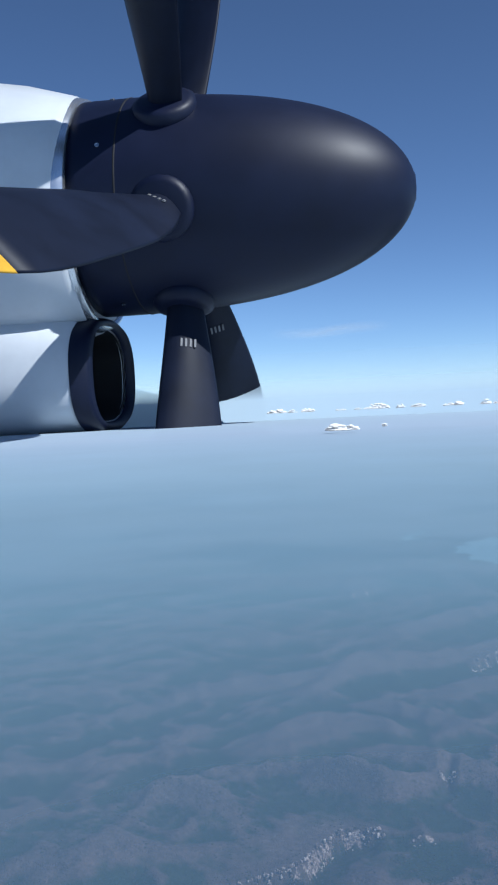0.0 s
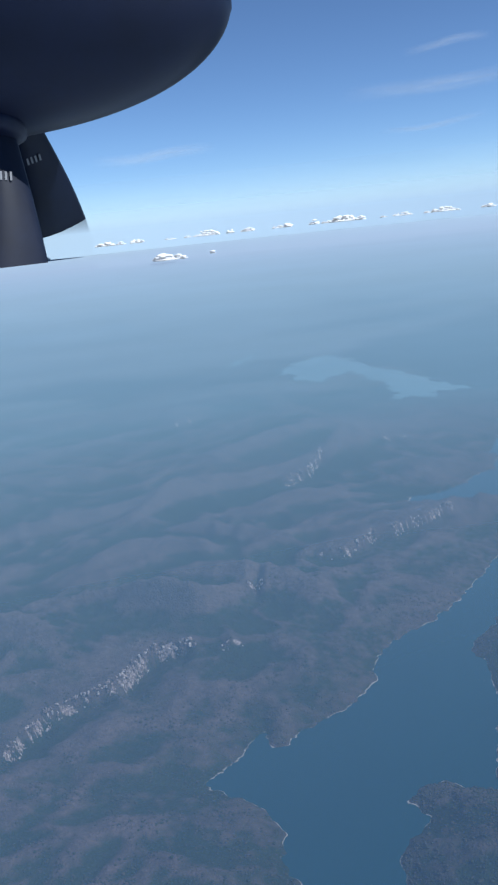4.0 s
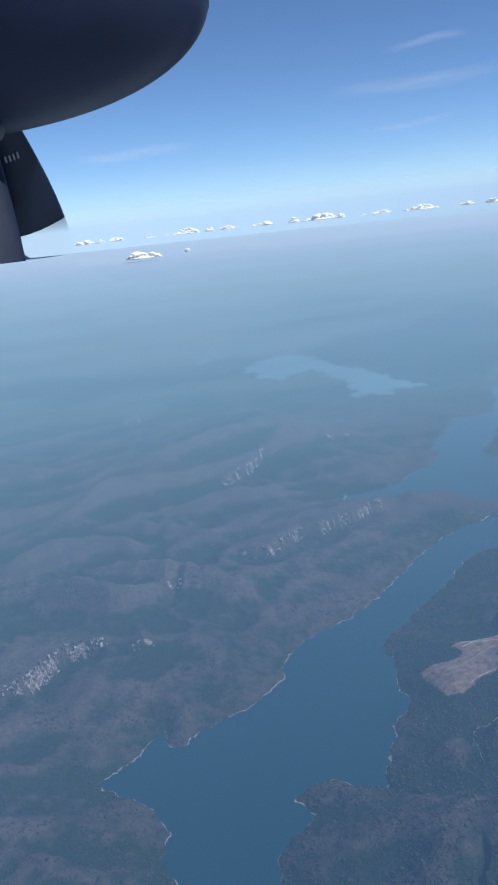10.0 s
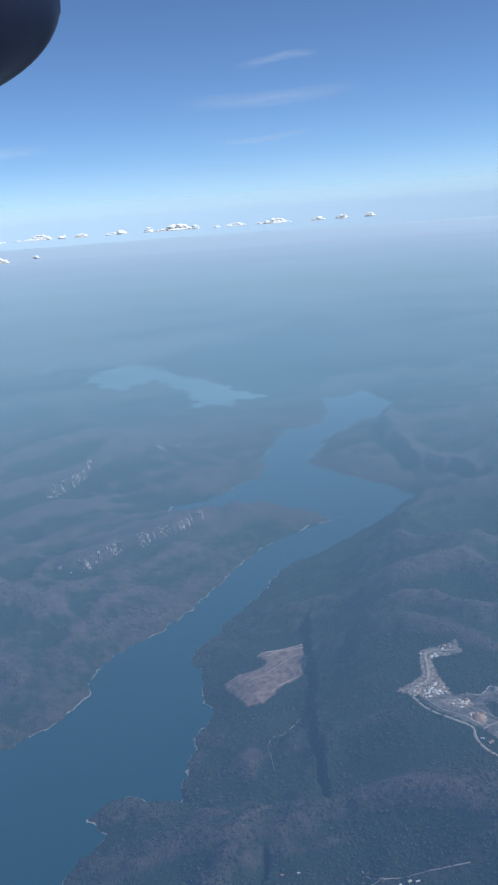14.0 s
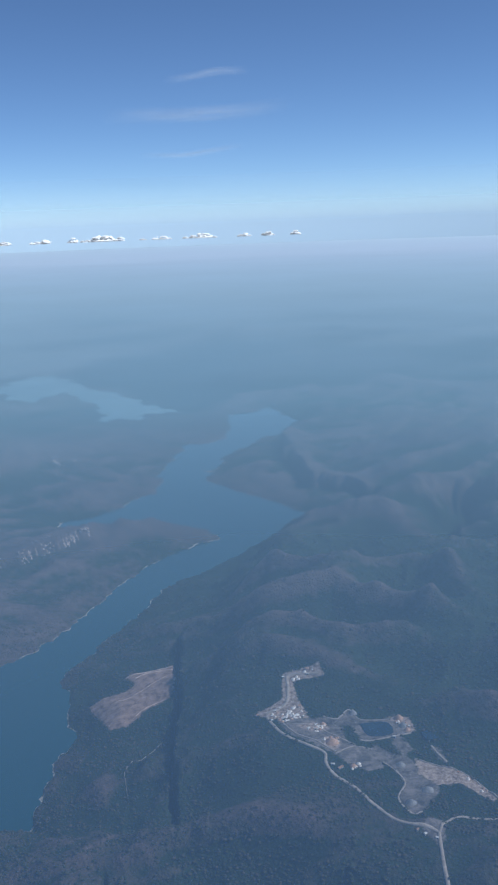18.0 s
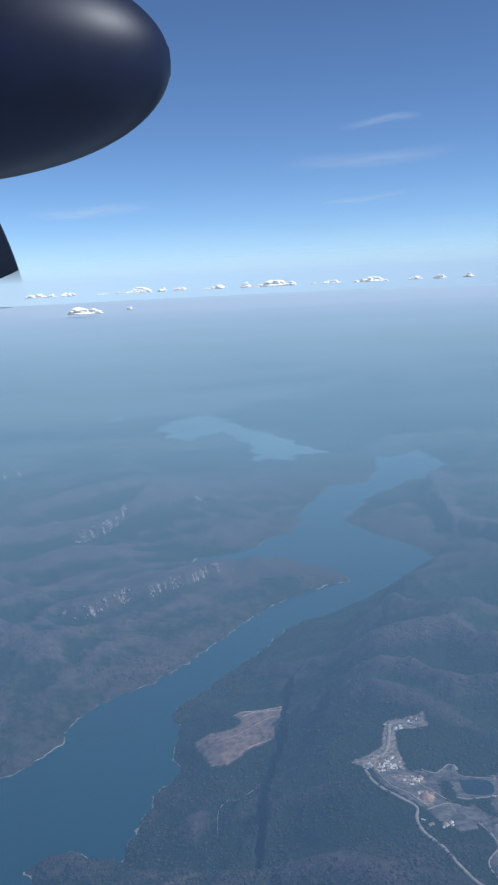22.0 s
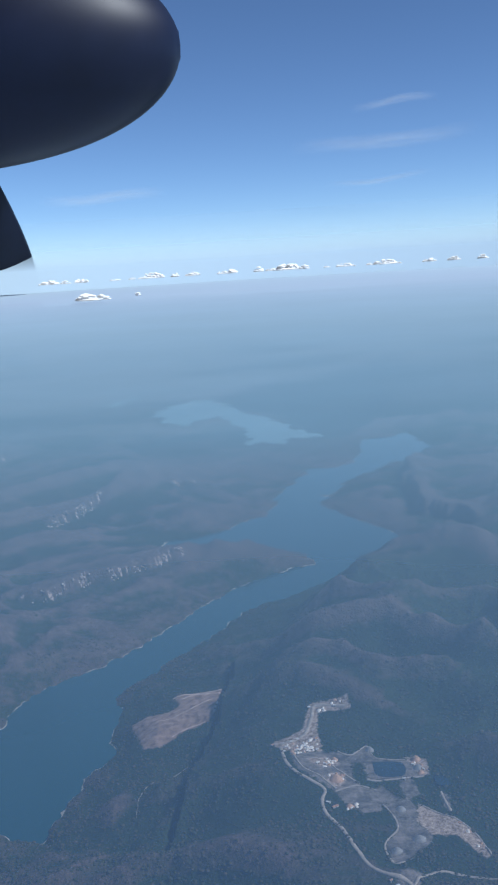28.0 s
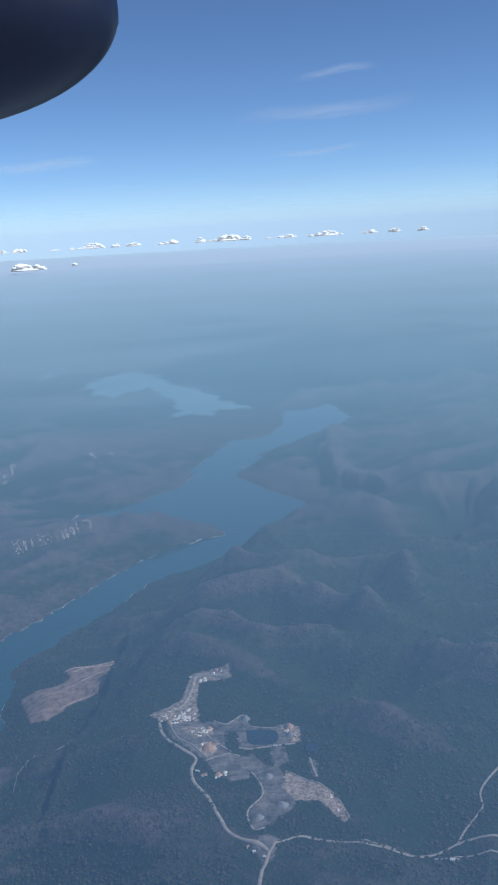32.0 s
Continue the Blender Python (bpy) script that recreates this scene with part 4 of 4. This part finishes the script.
for _line, _w in (([(127.9, 230.2), (131, 229.5), (135, 230.0), (139.3, 229.5), (142.6, 228.7)], 0.4), ([(130, 227.6), (135, 228.3), (141.4, 227.2)], 0.3), ([(142.8, 228.6), (141, 223.6), (138.6, 218.6), (136.9, 215.6)], 0.4),
                  ([(122, 219), (127, 219.5), (133, 222), (138, 223.5)], 0.09), ([(134.2, 213.2), (129, 212.8), (125, 210.6)], 0.14)):
    road(_line, _w, "pale pinkish scrape across bare earth", M_SCRAPE, 1.1)


def pond(poly, label):
    pts = resample(poly + [poly[0]], 0.6)[:-1]
    zs = land(np.array([p.x for p in pts]), np.array([p.y for p in pts]))[0]
    lift = float(zs.mean()) + 0.12
    bm = bmesh.new()
    lo = [bm.verts.new((p.x, p.y, lift - 0.5)) for p in pts]
    hi = [bm.verts.new((p.x, p.y, lift)) for p in pts]
    bm.faces.new(hi)
    for i in range(len(pts)):
        k = (i + 1) % len(pts)
        bm.faces.new((lo[i], lo[k], hi[k], hi[i]))
    bmesh.ops.recalc_face_normals(bm, faces=bm.faces[:])
    return tagged(part("pond", bm, M_POND), label, "pond", kind="structure")


pond([(161, 157), (166.5, 155), (165.3, 150.4), (160.4, 151.8)], "dark settling pond beside grey spoil heaps")
pond([(170.8, 148), (173.6, 147.3), (172.6, 144.2), (170.2, 144.6)], "small dark pond at the mine's edge")


def box(bm, lo, hi):
    m = Matrix.Translation([(a + b) / 2 for a, b in zip(lo, hi)]) @ Matrix.Diagonal([b - a for a, b in zip(lo, hi)] + [1])
    bmesh.ops.create_cube(bm, size=1.0, matrix=m)


def shed(x, y, long, wide, tall, turn, roof_mat, label):
    """A long low building with a pitched roof that overhangs its walls."""
    ob = tagged(new("shed"), label, "shed", "mine buildings")
    ob.matrix_basis = Matrix.Translation((x, y, height(x, y) - 0.15)) @ Matrix.Rotation(radians(turn), 4, "Z")
    bm = bmesh.new()
    box(bm, (-long / 2, -wide / 2, -0.3), (long / 2, wide / 2, tall))
    part("wall", bm, M_WALL, ob)
    bm = bmesh.new()
    a, b, ridge, t = long / 2 + 0.06, wide / 2 + 0.06, tall + wide * 0.24, 0.04
    prof = [(-b, tall), (0, ridge), (b, tall), (b, tall + t), (0, ridge + t), (-b, tall + t)]
    ends = [[bm.verts.new((sx, py, pz)) for py, pz in prof] for sx in (-a, a)]
    for i in range(6):
        bm.faces.new((ends[0][i], ends[0][(i + 1) % 6], ends[1][(i + 1) % 6], ends[1][i]))
    for e in ends:
        bm.faces.new((e[0], e[1], e[4], e[5]))
        bm.faces.new((e[1], e[2], e[3], e[4]))
    bmesh.ops.recalc_face_normals(bm, faces=bm.faces[:])
    part("roof", bm, roof_mat, ob)
    bm = bmesh.new()
    box(bm, (-0.12, -wide / 2 - 0.02, 0.1), (0.12, -wide / 2 + 0.03, tall * 0.75))
    part("door", bm, M_SEAM, ob)
    return ob


_rnd = random.Random(77)
SHEDS = [(150.5, 167.4), (149.4, 168.9), (151.6, 165.9), (143.4, 173.2), (146.0, 170.4), (147.4, 171.8), (148.9, 172.4), (148.2, 167.6), (152.7, 170.2), (153.6, 160.4),
         (152.5, 161.5), (151.6, 159.7), (150.2, 160.4), (148.9, 143.4), (148.0, 145.0), (151.8, 142.3), (151.6, 116.8), (152.9, 115.0), (150.9, 118.2), (181.4, 103.5),
         (168.5, 153.4), (169.8, 151.0), (164.8, 148.9), (169.1, 131.8), (145.1, 168.6), (154.6, 183.0), (160.0, 180.4), (119.5, 120.7), (100.9, 139.4), (103.8, 138.3), (116.7, 122.0), (118.4, 121.6)]
for _i, (_x, _y) in enumerate(SHEDS):
    _big = _i in (0, 1, 9, 13, 19)
    shed(_x, _y, _rnd.uniform(1.0, 1.4) if _big else _rnd.uniform(0.4, 0.85), _rnd.uniform(0.5, 0.65) if _big else _rnd.uniform(0.25, 0.42), _rnd.uniform(0.25, 0.45), _rnd.uniform(-40, 40),
         M_RUST if _i % 5 == 3 else M_ROOF, "rusty-roofed shed standing on the mine's bare yard" if _i % 5 == 3 else "pale shed with a white sheet roof on bare ground")


def heap(x, y, r, tall, mat_, label):
    rnd = random.Random(int(x * 10))
    rings = []
    for i in range(7):
        f = i / 6
        q = r * (1 - f) ** 0.8 + 0.05
        rings.append([(q * math.cos(a) * (1 + 0.2 * noise.noise((math.cos(a) * 2 + x, math.sin(a) * 2, f))), q * math.sin(a) * (1 + 0.2 * noise.noise((math.cos(a), math.sin(a) * 2 + y, f + 4))), tall * f - 0.3 * (1 - f) * tall)
                      for a in [2 * math.pi * k / 22 for k in range(22)]])
    ob = smooth(part("spoil_heap", loft(rings, False, True), mat_))
    ob.matrix_basis = Matrix.Translation((x, y, height(x, y)))
    return tagged(ob, label, "spoil heap", "spoil heaps")


M_PINK = mat_paint("pink_ore_heap", (0.46, 0.30, 0.21), 0.95, 0.0, 1.2, 0.3, 0.1)
M_GREYHEAP = mat_paint("grey_spoil", (0.27, 0.26, 0.25), 0.95, 0.0, 1.2, 0.3, 0.1)
for _x, _y, _r, _t, _m in ((151.9, 152.9, 1.7, 1.0, M_PINK), (153.9, 160.9, 1.0, 0.7, M_PINK), (151.6, 143.0, 1.0, 0.6, M_PINK), (162.2, 162.4, 1.1, 0.9, M_GREYHEAP), (169.7, 155.0, 1.3, 1.0, M_PINK),
                           (169.0, 152.0, 1.2, 0.9, M_GREYHEAP), (168.9, 150.2, 0.8, 0.6, M_PINK), (160.2, 129.0, 1.5, 0.8, M_GREYHEAP), (155.2, 127.0, 1.2, 0.7, M_GREYHEAP), (160.6, 139.5, 1.2, 0.7, M_GREYHEAP)):
    heap(_x, _y, _r, _t, _m, "pinkish heap of ore on the mine's yard" if _m is M_PINK else "grey heap of mine spoil")

M_CHALK = mat_paint("pale_broken_rock", (0.82, 0.73, 0.65), 0.95, 0.0, 1.2, 0.25, 0.1)
_rnd = random.Random(404)
for _cx, _cy, _dx, _dy, _n in ((149.5, 168.5, 3.2, 2.6, 34), (152.3, 159.8, 1.8, 1.4, 12), (152.4, 153.4, 1.6, 1.8, 8), (169.4, 152.6, 1.0, 2.6, 8), (158.5, 181.2, 3.0, 1.0, 7), (151.6, 143.0, 1.6, 0.9, 5), (169.8, 127.0, 0.8, 4.5, 6)):
    for _ in range(_n):
        _pink = _rnd.random() < 0.4
        heap(_cx + _rnd.uniform(-_dx, _dx), _cy + _rnd.uniform(-_dy, _dy), _rnd.uniform(0.22, 0.6), _rnd.uniform(0.15, 0.45), M_PINK if _pink else M_CHALK,
             "small pinkish heap of ore on trodden earth" if _pink else "small heap of pale broken rock on trodden earth")


# ---- forest: small crowns, thick in the hollows ----
def forest(count, seed):
    rng = np.random.default_rng(seed)
    az = np.radians(rng.uniform(-28, 50, count))
    r = 135 + 215 * rng.random(count) ** 1.1
    x, y = ORIGIN[0] + r * np.sin(az), ORIGIN[1] + r * np.cos(az)
    z, d, crest, lush = land(x, y)
    dens = 0.35 * lush - 0.12 - 0.5 * crest + fbm(x, y, 16, 3, 131) + 0.6 * fbm(x, y, 4, 2, 137)
    clear = np.zeros(count)
    for p in SPOIL + YARDS + [PATCH]:
        clear = np.maximum(clear, poly_mask(x, y, p, 0.6))
    keep = (d > 0.7) & (dens > rng.uniform(-0.35, 0.45, count)) & (clear < 0.5)
    x, y, z = x[keep], y[keep], z[keep]
    n = len(x)
    g = (1 + 5 ** 0.5) / 2
    ico = np.array([(-1, g, 0), (1, g, 0), (-1, -g, 0), (1, -g, 0), (0, -1, g), (0, 1, g), (0, -1, -g), (0, 1, -g), (g, 0, -1), (g, 0, 1), (-g, 0, -1), (-g, 0, 1)]) / (1 + g * g) ** 0.5
    tri = np.array([(0, 11, 5), (0, 5, 1), (0, 1, 7), (0, 7, 10), (0, 10, 11), (1, 5, 9), (5, 11, 4), (11, 10, 2), (10, 7, 6), (7, 1, 8), (3, 9, 4), (3, 4, 2), (3, 2, 6), (3, 6, 8), (3, 8, 9), (4, 9, 5), (2, 4, 11), (6, 2, 10), (8, 6, 7), (9, 8, 1)])
    size = rng.uniform(0.14, 0.33, n) * (1 + 0.5 * (rng.random(n) > 0.9))
    v = ico[None] * size[:, None, None] * rng.uniform(0.7, 1.3, (n, 12, 1)) * np.array((1.15, 1.15, 0.5))
    v = v + np.stack([x, y, z + size * 0.3], 1)[:, None]
    f = (tri[None] + 12 * np.arange(n)[:, None, None]).reshape(-1, 3)
    me = bpy.data.meshes.new("forest_canopy")
    me.vertices.add(12 * n)
    me.vertices.foreach_set("co", v.astype(np.float32).ravel())
    me.loops.add(f.size)
    me.loops.foreach_set("vertex_index", f.astype(np.int32).ravel())
    me.polygons.add(len(f))
    me.polygons.foreach_set("loop_start", np.arange(0, f.size, 3, dtype=np.int32))
    me.update(calc_edges=True)
    me.materials.append(M_TREE)
    return tagged(new("forest_canopy", me), "dense dry woodland of small grey-green tree crowns", "forest", kind="stuff")


def mat_tree():
    k = Mat("tree_crown_leaves")
    rnd = k.t.nodes.new("ShaderNodeNewGeometry").outputs["Random Per Island"]
    p = k.pos()
    col = k.ramp(rnd, [(0.0, (0.022, 0.040, 0.021)), (0.45, (0.038, 0.054, 0.029)), (0.8, (0.060, 0.062, 0.040)), (1.0, (0.084, 0.074, 0.052))])
    col = k.mix(k.ramp(k.noise(p, 0.012, 5), [(0.38, 0.0), (0.62, 0.6)]), col, (0.085, 0.068, 0.048))
    return k.surf(col, 0.9, 0.0, 0.1)


M_TREE = mat_tree()
forest(100000, 5)
